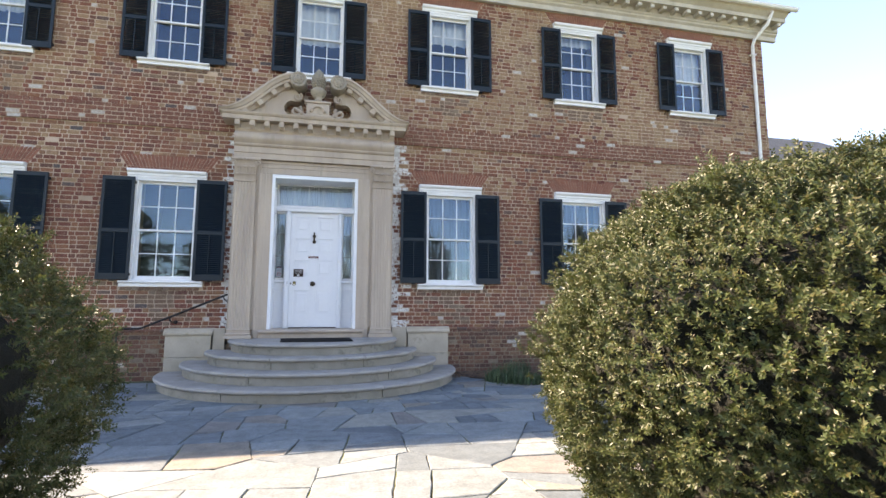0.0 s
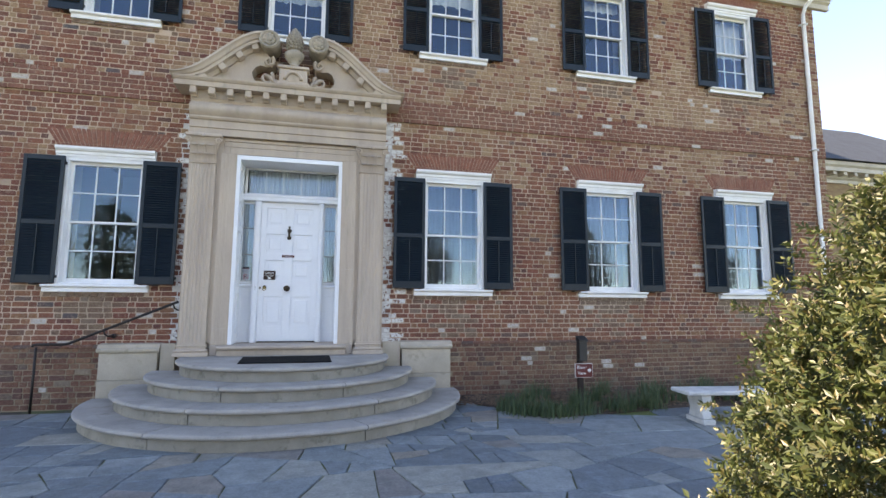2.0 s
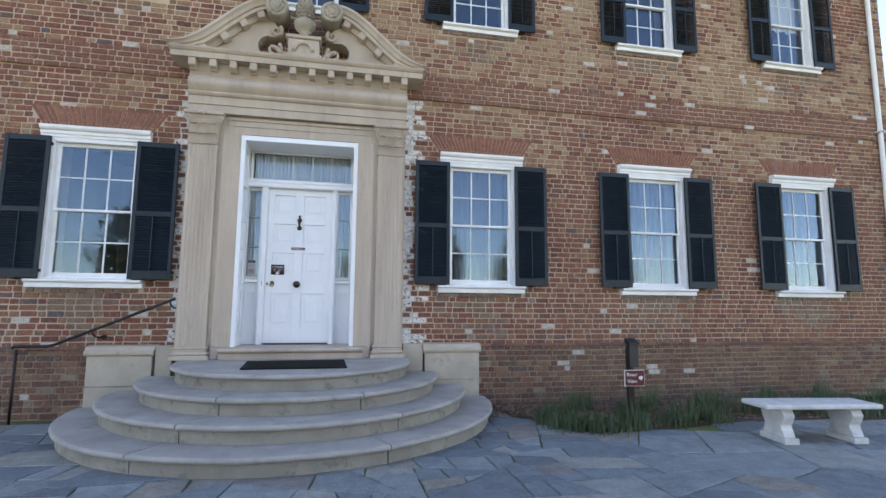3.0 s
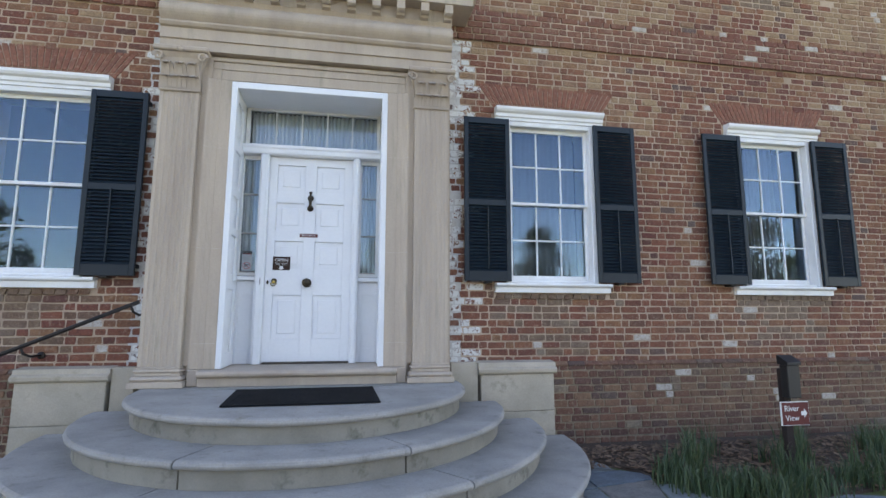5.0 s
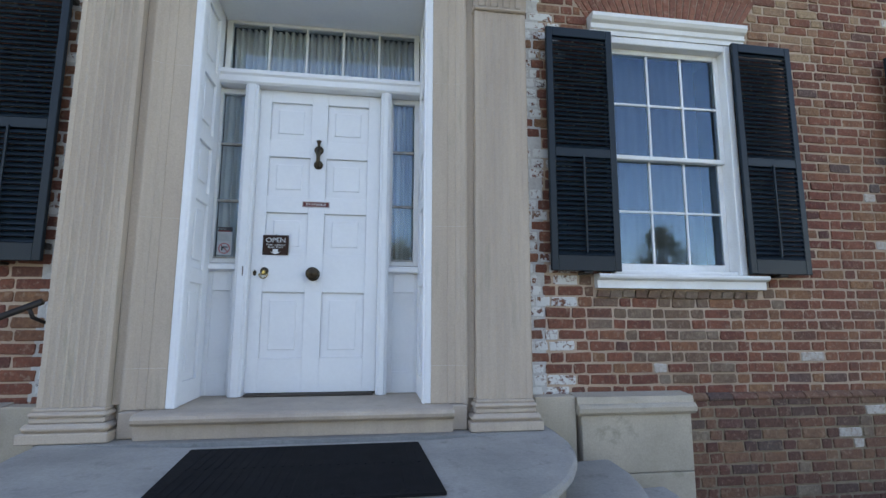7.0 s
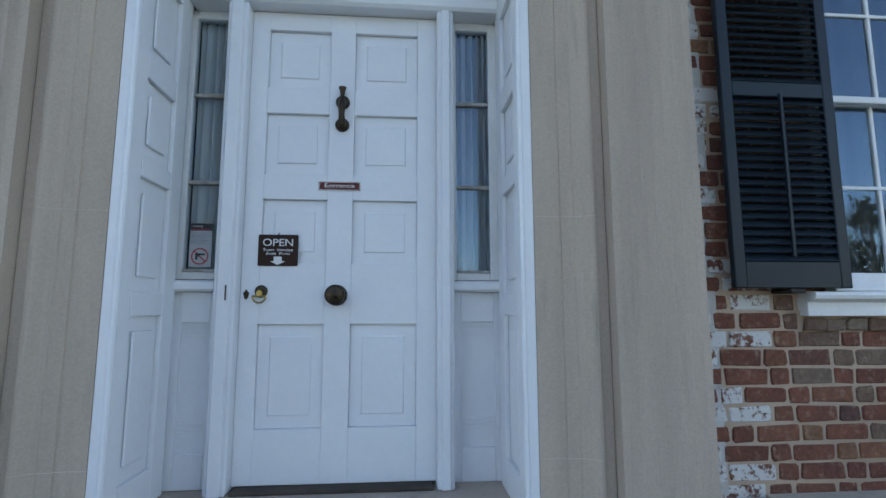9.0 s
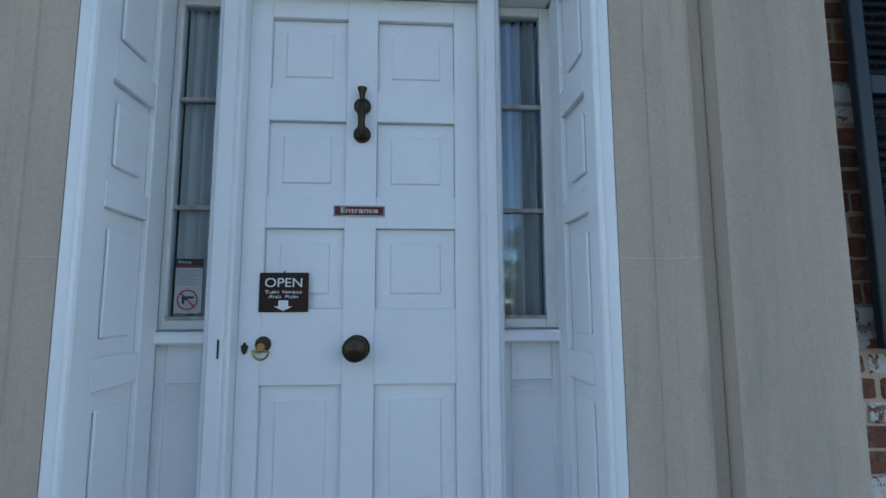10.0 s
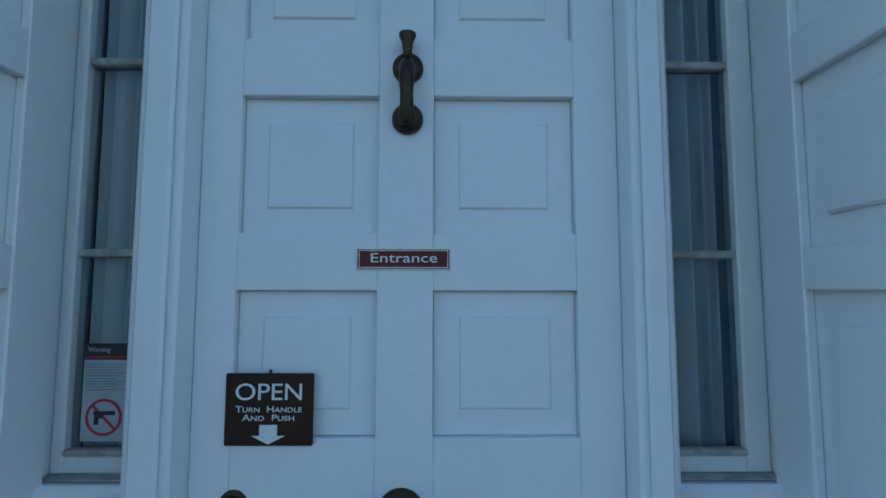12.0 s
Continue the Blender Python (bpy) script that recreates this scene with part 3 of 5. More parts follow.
lo_sh = shutter(0.545, 1.925, "dark green-black louvred wooden shutter, open against brick")
up_sh = shutter(0.475, 1.72, "dark green-black louvred shutter beside an upper window")
lo_used = up_used = False
for c, a, b in LOWER:
    for sx in (-1, 1):
        m = pose(c + sx * 0.805, FACE - 0.075, 1.815, random.uniform(-0.3, 0.2), 0, sx * random.uniform(-0.4, 1.2))
        if not lo_used:
            lo_sh.matrix_basis, lo_used = m, True
        else:
            copy_thing(lo_sh, m)
for c, a, b in UPPER:
    for sx in (-1, 1):
        m = pose(c + sx * 0.71, FACE - 0.06, 6.09, random.uniform(-0.3, 0.2), 0, sx * random.uniform(-0.4, 1.2))
        if not up_used:
            up_sh.matrix_basis, up_used = m, True
        else:
            copy_thing(up_sh, m)

# ---- the stone doorcase ----
case = thing("doorcase", (0, 11.1, 0.74), "carved tan sandstone doorcase with fluted pilasters and scrolled pediment", "doorcase", kind="structure")
for sx in (-1, 1):
    part("backing", boxes((sx * 0.835, sx * 1.545, 11.188, FACE + 0.05, 0.74, 4.19)), M_STONE, case)
    # moulded architrave: two fascias and an ogee, stone upon stone with thin lime joints
    face = [(0.832, 11.176), (0.942, 11.176), (0.945, 11.169), (0.995, 11.169), (0.999, 11.164), (1.012, 11.163), (1.028, 11.158), (1.040, 11.148), (1.052, 11.139), (1.062, 11.136), (1.075, 11.136)]
    levels = (0.90, 1.148, 2.105, 3.17, 3.925)
    for za, zb in zip(levels, levels[1:]):
        bm = bmesh.new()
        along_z(bm, [(sx * 0.832, 11.187)] + [(sx * a, y) for a, y in face] + [(sx * 1.075, 11.187)], za + 0.0014, zb - 0.0014)
        part("jamb_stone", bm, M_STONE, case)
        bm = bmesh.new()
        along_z(bm, [(sx * 0.8325, 11.187)] + [(sx * a, y + 0.0008) for a, y in face] + [(sx * 1.0745, 11.187)], zb - 0.0013, zb + (0.0013 if zb < 3.9 else -0.0002))
        part("mortar_joint", bm, M_JOINT, case)
    for a, b, y in ((0.945, 1.03, 11.168), (1.03, 1.075, 11.145)):
        part("corner_stone", boxes((sx * a, sx * b, y, 11.187, 3.9255, 3.9245 + (a - 0.832)), bevel=0.002), M_STONE, case)
    part("margin", boxes((sx * 1.0765, sx * 1.1265, 11.15, 11.187, 0.935, 4.15), bevel=0.003), M_STONE, case)
    part("plinth_block", boxes((sx * 0.965, sx * 1.065, 11.10, 11.187, 0.742, 0.898), bevel=0.006), M_STONE, case)
for a, b, y in ((0.832, 0.945, 11.176), (0.945, 1.03, 11.168), (1.03, 1.075, 11.150)):
    part("lintel_moulding", boxes((-b, b, y, 11.187, 3.925 + (a - 0.832), 3.925 + (b - 0.832)), bevel=0.006), M_STONE, case)
part("lintel_backing", boxes((-0.834, 0.834, 11.188, FACE + 0.05, 3.94, 4.19)), M_STONE, case)


def pilaster(cx, flute):
    p = part("pilaster", bmesh.new(), M_STONE, case)
    # fluted shaft
    w, y0, n = 0.375, 11.085, 6
    outline = [(-w / 2, 11.187), (-w / 2, y0)]
    step = (w - 0.05) / n
    for i in range(n):
        a = -w / 2 + 0.025 + i * step
        outline += [(a + 0.006, y0)] + [(a + step / 2 - (step / 2 - 0.008) * math.cos(math.pi * k / 5), y0 + flute * math.sin(math.pi * k / 5)) for k in range(1, 5)] + [(a + step - 0.006, y0)]
    outline += [(w / 2, y0), (w / 2, 11.187)]
    bm = bmesh.new()
    along_z(bm, [(cx + a, b) for a, b in outline], 0.935, 3.72)
    part("shaft", bm, M_STONE, p)
    # base: plinth, torus, scotia, torus
    bm = boxes((cx - 0.245, cx + 0.245, 11.015, 11.187, 0.742, 0.80), bevel=0.005)
    for z, h, e, r in ((0.80, 0.05, 0.235, 0.02), (0.85, 0.03, 0.205, 0.006), (0.88, 0.035, 0.215, 0.014), (0.915, 0.02, 0.198, 0.004)):
        box(bm, cx - e, cx + e, 11.26 - e, 11.187, z, z + h - 0.001, bevel=r)
    part("base", bm, M_STONE, p)
    # capital: necking, bell, two rows of leaves, volutes, abacus
    bm = boxes((cx - 0.20, cx + 0.20, 11.065, 11.187, 3.721, 3.75), bevel=0.008)
    rings = [(0.185, 11.09, 3.75), (0.188, 11.085, 3.95), (0.215, 11.06, 4.08), (0.245, 11.03, 4.13)]
    prev = None
    for hw, y, z in rings:
        ring = [bm.verts.new(q) for q in ((cx - hw, 11.187, z), (cx - hw, y, z), (cx + hw, y, z), (cx + hw, 11.187, z))]
        if prev:
            for k in range(4):
                bm.faces.new((prev[k], prev[(k + 1) % 4], ring[(k + 1) % 4], ring[k]))
        else:
            bm.faces.new(ring)
        prev = ring
    bm.faces.new(prev)
    part("bell", bm, M_STONE, p)
    part("abacus", boxes((cx - 0.265, cx + 0.265, 11.0, 11.187, 4.135, 4.188), bevel=0.012), M_STONE, p)
    for row, (z0, h, count) in enumerate(((3.752, 0.15, 4), (3.86, 0.19, 3))):
        for i in range(count):
            lx = cx + (i - (count - 1) / 2) * (0.37 / count)
            bm = bmesh.new()
            for k, (u0, u1, du) in enumerate(((-1, -0.33, 0.006), (-0.33, 0.33, -0.006), (0.33, 1, 0.006))):
                prev = None
                for q in range(7):
                    v = q / 6
                    half = 0.062 * (1 - 0.5 * v ** 3)
                    y = 11.083 - 0.012 - 0.058 * v ** 2 - (0.015 if row else 0.0) * v
                    z = z0 + h * (v if v < 0.84 else 0.84 - (v - 0.84) * 0.9)
                    a = [bm.verts.new((lx + u * half, y + (du if abs(u) < 0.5 else 0) + dy, z)) for u, dy in ((u0, 0), (u1, 0), (u1, 0.02), (u0, 0.02))]
                    if prev:
                        for j in range(4):
                            bm.faces.new((prev[j], prev[(j + 1) % 4], a[(j + 1) % 4], a[j]))
                    prev = a
            part("acanthus_leaf", bm, M_STONE, p)
    for sx in (-1, 1):
        bm = bmesh.new()
        tube(bm, [(cx + sx * (0.215 + 0.05 * (1 - k / 16) * math.cos(0.7 * k)), 11.03, 4.075 + 0.05 * (1 - k / 16) * math.sin(0.7 * k)) for k in range(16)], [0.018 * (1 - k / 24) for k in range(16)], 8)
        part("volute", bm, M_STONE, p)
    bm = bmesh.new()
    lathe(bm, [(0.01, -0.02), (0.035, 0.0), (0.03, 0.02), (0.012, 0.035)], pose(cx, 11.01, 4.15, 90, 0, 0), 12)
    part("rosette", bm, M_STONE, p)


for cx, flute in ((-1.315, 0.011), (1.315, 0.005)):
    pilaster(cx, flute)

# entablature
prof = [(FACE - 0.002, 4.19), (11.09, 4.19), (11.09, 4.30), (11.07, 4.305), (11.07, 4.42), (11.04, 4.43), (11.02, 4.455), (11.02, 4.475), (11.07, 4.48)]
prof += [(11.07 - 0.085 * math.sin(math.pi * k / 10), 4.48 + 0.24 * k / 10) for k in range(1, 10)]
prof += [(11.07, 4.72), (11.06, 4.735), (11.04, 4.76), (11.04, 4.90), (FACE - 0.002, 4.90)]
part("entablature", along_x(bmesh.new(), prof, -1.545, 1.545), M_STONE, case, "tan stone with a bulging frieze")
prof = [(FACE - 0.002, 4.90), (10.89, 4.902), (10.885, 4.98), (10.865, 4.99), (10.84, 5.02), (10.835, 5.04), (FACE - 0.002, 5.045)]
part("corona", along_x(bmesh.new(), prof, -1.76, 1.76), M_STONE, case)
blk = None
for i in range(12):
    xx = -1.485 + i * 2.97 / 11
    if blk is None:
        bm = bmesh.new()
        prism(bm, [(10.905, 4.90), (10.905, 4.80), (10.93, 4.785), (10.97, 4.785), (10.985, 4.765), (11.039, 4.76), (11.039, 4.90)], lambda y, z, e: (0.045 if e else -0.045, y, z))
        blk = part("modillion", bm, M_STONE, case)
        ob = blk
    else:
        ob = new("modillion", blk.data)
        ob.parent = case
    ob.location.x = xx


def neck(ax):
    """Height of the scrolled pediment's upper line at a distance ax from the middle."""
    u = min(1.0, max(0.0, (1.80 - ax) / 1.32))
    return 5.10 + 0.80 * (u * u * (3 - 2 * u))


for sx in (-1, 1):
    bm = bmesh.new()
    prev = None
    for i in range(41):
        ax = 1.82 - i * (1.82 - 0.40) / 40
        slope = (neck(ax - 0.01) - neck(ax + 0.01)) / 0.02
        nx, nz = slope / math.hypot(1, slope), -1 / math.hypot(1, slope)
        sec = [(0, FACE - 0.003), (0, 10.84), (0.025, 10.835), (0.045, 10.865), (0.075, 10.885), (0.08, 10.91), (0.115, 10.91), (0.12, 10.99), (0.165, 11.02), (0.165, FACE - 0.003)]
        fat = 1.32 * min(1.0, 0.30 + i / 16)
        ring = [bm.verts.new((sx * (ax - nx * d * fat), y, neck(ax) + nz * d * fat)) for d, y in sec]
        if prev:
            n = len(ring)
            for k in range(n):
                bm.faces.new((prev[k], prev[(k + 1) % n], ring[(k + 1) % n], ring[k]))
        else:
            bm.faces.new(ring)
        prev = ring
    bm.faces.new(prev)
    part("swan_neck", bm, M_STONE, case, smooth=False)
    # scroll end with a rosette
    bm = bmesh.new()
    m = pose(sx * 0.385, 11.08, 5.775, 90, 0, 0) @ Matrix.Diagonal((1.18, 1.18, 1, 1))
    lathe(bm, [(0.135, -0.12), (0.135, 0.24), (0.12, 0.262), (0.10, 0.255), (0.085, 0.235), (0.045, 0.24), (0.04, 0.27), (0.015, 0.285)], m, 28)
    part("scroll", bm, M_STONE_WORN, case, smooth=False)
    for k in range(8):
        a = 6.28318 * k / 8
        bm = bmesh.new()
        bmesh.ops.create_uvsphere(bm, u_segments=8, v_segments=6, radius=0.03, matrix=pose(sx * 0.385 + 0.072 * math.cos(a), 10.835, 5.775 + 0.072 * math.sin(a)) @ Matrix.Diagonal((1.2, 0.7, 1.2, 1)))
        part("petal", bm, M_STONE_WORN, case, smooth=True)
    for ax in (1.38, 1.12, 0.87, 0.63):
        slope = (neck(ax - 0.01) - neck(ax + 0.01)) / 0.02
        bm = boxes((-0.055, 0.055, 10.925, 11.058, -0.11, 0.02), bevel=0.01)
        bmesh.ops.transform(bm, verts=bm.verts, matrix=pose(sx * ax, 0, neck(ax) - 0.175 * math.hypot(1, slope) + 0.04, 0, sx * math.degrees(math.atan(slope)) * 0.9, 0))
        part("raking_modillion", bm, M_STONE, case)
# tympanum: two wings with rounded hollows that leave the brick bare round the stand
for sx in (-1, 1):
    pts = [(1.62, 5.046)] + [(ax, neck(ax) - 0.12) for ax in [1.5 - 0.1 * k for k in range(11)]] + [(0.47, neck(0.47) - 0.14), (0.42, 5.60)]
    pts += [(0.40 + 0.10 * math.cos(a), 5.47 + 0.075 * math.sin(a)) for a in (2.2, 3.14, 4.2, 5.2)]
    pts += [(0.50 + 0.16 * math.sin(a), 5.26 + 0.16 * math.cos(a)) for a in (0.25, 0.8, 1.4, 2.0, 2.6)] + [(0.44, 5.046)]
    part("tympanum", prism(bmesh.new(), pts, lambda x, z, e: (sx * x, FACE - 0.004 if e else 11.06, z)), M_STONE, case)
# pineapple on its stand
pine = part("pineapple_finial", bmesh.new(), M_STONE, case, "carved stone pineapple")
bm = boxes((-0.26, 0.26, 10.86, 11.10, 5.046, 5.10), (-0.22, 0.22, 10.89, 11.10, 5.10, 5.33), (-0.25, 0.25, 10.86, 11.10, 5.33, 5.38), bevel=0.012)
part("stand", bm, M_STONE, pine)
bm = bmesh.new()
lathe(bm, [(0.13, 5.38), (0.09, 5.41), (0.06, 5.45), (0.11, 5.50), (0.15, 5.56), (0.16, 5.62), (0.12, 5.65)], pose(0, 10.98, 0), 20)
part("cup", bm, M_STONE_WORN, pine, smooth=True)
bm = bmesh.new()
for k in range(9):
    v = k / 8
    r = 0.125 * math.sin(math.pi * (0.22 + 0.70 * v)) ** 0.8
    n = max(5, int(14 * r / 0.125))
    for i in range(n):
        a = 6.28318 * (i + 0.5 * (k % 2)) / n
        bmesh.ops.create_icosphere(bm, subdivisions=1, radius=0.027, matrix=pose(r * math.cos(a), 10.98 + r * math.sin(a), 5.66 + 0.36 * v))
lathe(bm, [(0.06, 5.62), (0.11, 5.72), (0.12, 5.82), (0.09, 5.95), (0.04, 6.05), (0.01, 6.09)], pose(0, 10.98, 0), 14)
part("fruit", bm, M_STONE_WORN, pine)
# leaf scrolls to both sides of the stand
for sx in (-1, 1):
    for j, (cx, cz, r0, turns, th) in enumerate(((0.42, 5.20, 0.11, 1.3, 0.032), (0.40, 5.49, 0.085, 1.3, 0.030))):
        bm = bmesh.new()
        pts = []
        for k in range(26):
            u = k / 25
            a = 2.2 + turns * 6.28318 * u
            r = r0 * (1 - 0.8 * u)
            pts.append((sx * (cx + r * math.cos(a)), 11.03, cz + r * math.sin(a)))
        tube(bm, pts, [th * (1 - 0.6 * k / 25) for k in range(26)], 8)
        part("leaf_scroll", bm, M_STONE, case, smooth=True)
    for j in range(3):
        bm = bmesh.new()
        bmesh.ops.create_uvsphere(bm, u_segments=10, v_segments=6, radius=0.09, matrix=pose(sx * (0.28 + 0.06 * j), 11.03, 5.12 + 0.05 * j, 0, sx * (25 + 22 * j), 0) @ Matrix.Diagonal((0.38, 0.5, 1, 1)))
        part("carved_leaf", bm, M_STONE, case, smooth=True)
bm = bmesh.new()
tube(bm, [(0.13 * math.cos(math.pi * k / 12), 10.875, 5.14 + 0.13 * math.sin(math.pi * k / 12)) for k in range(13)], 0.03, 8)
part("cartouche", bm, M_STONE, case, smooth=True)

# stone plinths that flank the steps
for sx, xa, xb in ((-1, -2.60, -1.77), (1, 1.86, 2.74)):
    pl = thing("plinth", ((xa + xb) / 2, 11.1, 0), "tan sandstone plinth block with a moulded cap", "plinth", "plinths beside the steps")
    part("body", boxes((xa + 0.025, xb - 0.025, 11.17, FACE - 0.002, -0.02, 0.40), bevel=0.006), M_PLINTH, pl)
    part("upper_body", boxes((xa + 0.025, xb - 0.025, 11.172, FACE - 0.002, 0.404, 0.80), bevel=0.006), M_PLINTH, pl)
    prof = [(FACE - 0.002, 0.80), (11.155, 0.80), (11.135, 0.82), (11.13, 0.85), (11.145, 0.865), (11.17, 0.875), (11.18, 0.92), (FACE - 0.002, 0.935)]
    part("cap", along_x(bmesh.new(), prof, xa, xb), M_PLINTH, pl)
    a, b = (xb + 0.002, -1.562) if sx < 0 else (1.562, xa - 0.002)
    part("link_block", boxes((a, b, 11.20, FACE - 0.002, -0.02, 0.925), bevel=0.005), M_PLINTH, pl)

# ---- half-round entrance steps ----
steps = thing("entrance_steps", (0.08, 10.3, 0), "four half-round worn grey stone steps with rounded nosings", "steps")


def plan(a, front, n=84):
    """The step's edge, from the wall round the front and back to the wall."""
    b = 11.0 - front
    return [(a * math.cos(math.pi * (1 + i / n)), 11.0 + b * math.sin(math.pi * (1 + i / n))) for i in range(n + 1)]


def step_ring(outer, cuts, prof, level, name, material, fill):
    for q in range(len(cuts) - 1):
        bm = bmesh.new()
        seg = outer[cuts[q]:cuts[q + 1] + 1]
        rows = []
        for i, (px, py) in enumerate(seg):
            gap = 0.007 * ((1 if i == 0 and q > 0 else 0) - (1 if i == len(seg) - 1 and q < len(cuts) - 2 else 0))
            d = Vector((px, py - 10.75, 0)).normalized()
            tan = Vector((-d.y, d.x, 0))
            wob = 0.004 * noise.noise((px * 1.5, py * 1.5, level * 3.1)) - (0.003 if gap else 0)
            chip = 0.004 * noise.noise((px * 6, py * 6, level))
            col = [bm.verts.new((0.095 + px - d.x * (o + chip) + tan.x * gap, py - d.y * (o + chip) + tan.y * gap, z + wob)) for o, z in prof]
            col.append(bm.verts.new((0.095 + px * 0.45 + tan.x * gap, 10.75 + (py - 10.75) * 0.45, prof[-1][1] + wob)))
            rows.append(col)
        for i in range(len(rows) - 1):
            for j in range(len(prof)):
                bm.faces.new((rows[i][j], rows[i + 1][j], rows[i + 1][j + 1], rows[i][j + 1]))
        for col in (rows[0], rows[-1]):
            bm.faces.new(col)
        if fill:
            bm.faces.new([c[-1] for c in rows])
        part(name, bm, material, steps)


for k, (a, front, z1, joints) in enumerate(((2.66, 8.42, 0.184, (0.355, 0.64)), (2.29, 8.76, 0.370, (0.37, 0.68)), (1.91, 9.09, 0.555, (0.395, 0.645)), (1.54, 9.42, 0.740, ()))):
    outer = plan(a, front)
    n = len(outer) - 1
    z0 = z1 - 0.186 - (0.03 if k == 0 else 0.0)
    cuts = [0] + [int(j * n) for j in joints] + [n]
    # the risers carry their shade in a darker colour than the treads
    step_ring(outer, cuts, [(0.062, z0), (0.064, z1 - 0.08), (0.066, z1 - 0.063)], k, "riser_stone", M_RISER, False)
    step_ring(outer, cuts, [(0.066, z1 - 0.063), (0.036, z1 - 0.061), (0.014, z1 - 0.053), (0.003, z1 - 0.041), (0.0, z1 - 0.029), (0.005, z1 - 0.013), (0.020, z1 - 0.003), (0.05, z1)], k, "tread_slab", M_STEP, not joints)
part("landing_slab", boxes((-1.44, 1.62, 10.98, FACE - 0.003, 0.60, 0.7385)), M_STEP, steps)
doormat = thing("doormat", (0.12, 10.3, 0.742), "flat black rubber doormat lying on the top step", "doormat")
bm = bmesh.new()
prism(bm, [(-0.45, 9.88), (0.745, 9.90), (0.71, 10.76), (-0.52, 10.74)], lambda x, y, e: (x, y, 0.757 if e else 0.744))
part("sheet", bm, M_RUBBER, doormat)
bm = bmesh.new()
for i in range(26):
    for s in range(2):
        x = -0.42 + i * 0.0435
        box(bm, x, x + 0.012, 9.93 + s * 0.42, 9.93 + s * 0.42 + 0.36, 0.757, 0.7595)
part("rib", bm, M_RUBBER, doormat)

# ---- the door in its panelled recess ----
door = thing("door_1", (0, 11.5, 0.9), "white panelled front door with sidelights and transom, closed", "door", kind="structure")
Y = 11.68
part("threshold", along_x(bmesh.new(), [(11.74, 0.742), (11.05, 0.742), (11.045, 0.825), (11.015, 0.832), (10.995, 0.848), (10.99, 0.868), (11.0, 0.885), (11.03, 0.896), (11.74, 0.899)], -0.95, 0.962), M_STONE, door, "tan stone door sill")
part("inner_sill", boxes((-0.47, 0.45, 11.60, 11.75, 0.8995, 0.915), bevel=0.004), M_BARK, door, "worn brown wooden threshold")
for sx in (-1, 1):
    part("casing", boxes((sx * 0.772, sx * 0.831, 11.175, 11.25, 0.90, 3.92), (sx * 0.772, sx * 0.79, 11.165, 11.175, 0.90, 3.86), bevel=0.004), M_WHITE, door)
part("casing_head", boxes((-0.7715, 0.7715, 11.175, 11.25, 3.848, 3.92), bevel=0.004), M_WHITE, door)
part("soffit", boxes((-0.83, 0.83, 11.2505, 11.80, 3.852, 3.90)), M_WHITE, door)
for sx in (-1, 1):
    rev = part("reveal", boxes((sx * 0.80, sx * 0.835, 11.2505, 11.80, 0.90, 3.851)), M_WHITE, door, "white panelled reveal")
    zs = [0.90, 1.05, 1.70, 1.80, 2.275, 2.36, 2.70, 2.80, 3.20, 3.30, 3.72, 3.851]
    for ya, yb in ((11.2505, 11.285), (11.545, 11.66)):
        part("reveal_stile", boxes((sx * 0.778, sx * 0.7995, ya, yb, 0.90, 3.851), bevel=0.003), M_WHITE, rev)
    for za, zb in ((0.90, 1.05), (1.70, 1.80), (2.275, 2.36), (2.70, 2.80), (3.20, 3.30), (3.74, 3.851)):
        part("reveal_rail", boxes((sx * 0.778, sx * 0.7995, 11.2855, 11.5445, za, zb), bevel=0.003), M_WHITE, rev)
    for za, zb in ((1.05, 1.70), (1.80, 2.275), (2.36, 2.70), (2.80, 3.20), (3.30, 3.74)):
        part("raised_field", boxes((sx * 0.788, sx * 0.7995, 11.335, 11.495, za + 0.06, zb - 0.06), bevel=0.006), M_WHITE, rev)
# posts, bars and lights
for sx, xa, xb in ((-1, -0.583, -0.485), (1, 0.465, 0.548)):
    bm = boxes((xa, xb, 11.60, 11.76, 0.90, 3.268), (xa + 0.018, xb - 0.018, 11.585, 11.60, 0.90, 3.268), bevel=0.006)
    part("door_post", bm, M_WHITE, door)
part("transom_bar", along_x(bmesh.new(), [(11.76, 3.27), (11.60, 3.27), (11.585, 3.285), (11.585, 3.33), (11.57, 3.345), (11.57, 3.375), (11.60, 3.385), (11.76, 3.39)], -0.777, 0.777), M_WHITE, door)
tl = part("transom_light", boxes((-0.777, -0.735, 11.69, 11.75, 3.39, 3.851), (0.735, 0.777, 11.69, 11.75, 3.39, 3.851), (-0.735, 0.735, 11.69, 11.75, 3.39, 3.42), (-0.735, 0.735, 11.69, 11.75, 3.825, 3.851), bevel=0.004), M_TRIM, door)
for k in range(1, 5):
    xx = -0.735 + k * 0.294
    part("muntin", boxes((xx - 0.009, xx + 0.009, 11.695, 11.735, 3.42, 3.825), bevel=0.003), M_TRIM, tl)
for k in range(5):
    pane(boxes((-0.735 + k * 0.294, -0.735 + (k + 1) * 0.294, 11.713, 11.716, 3.42, 3.825)), tl)


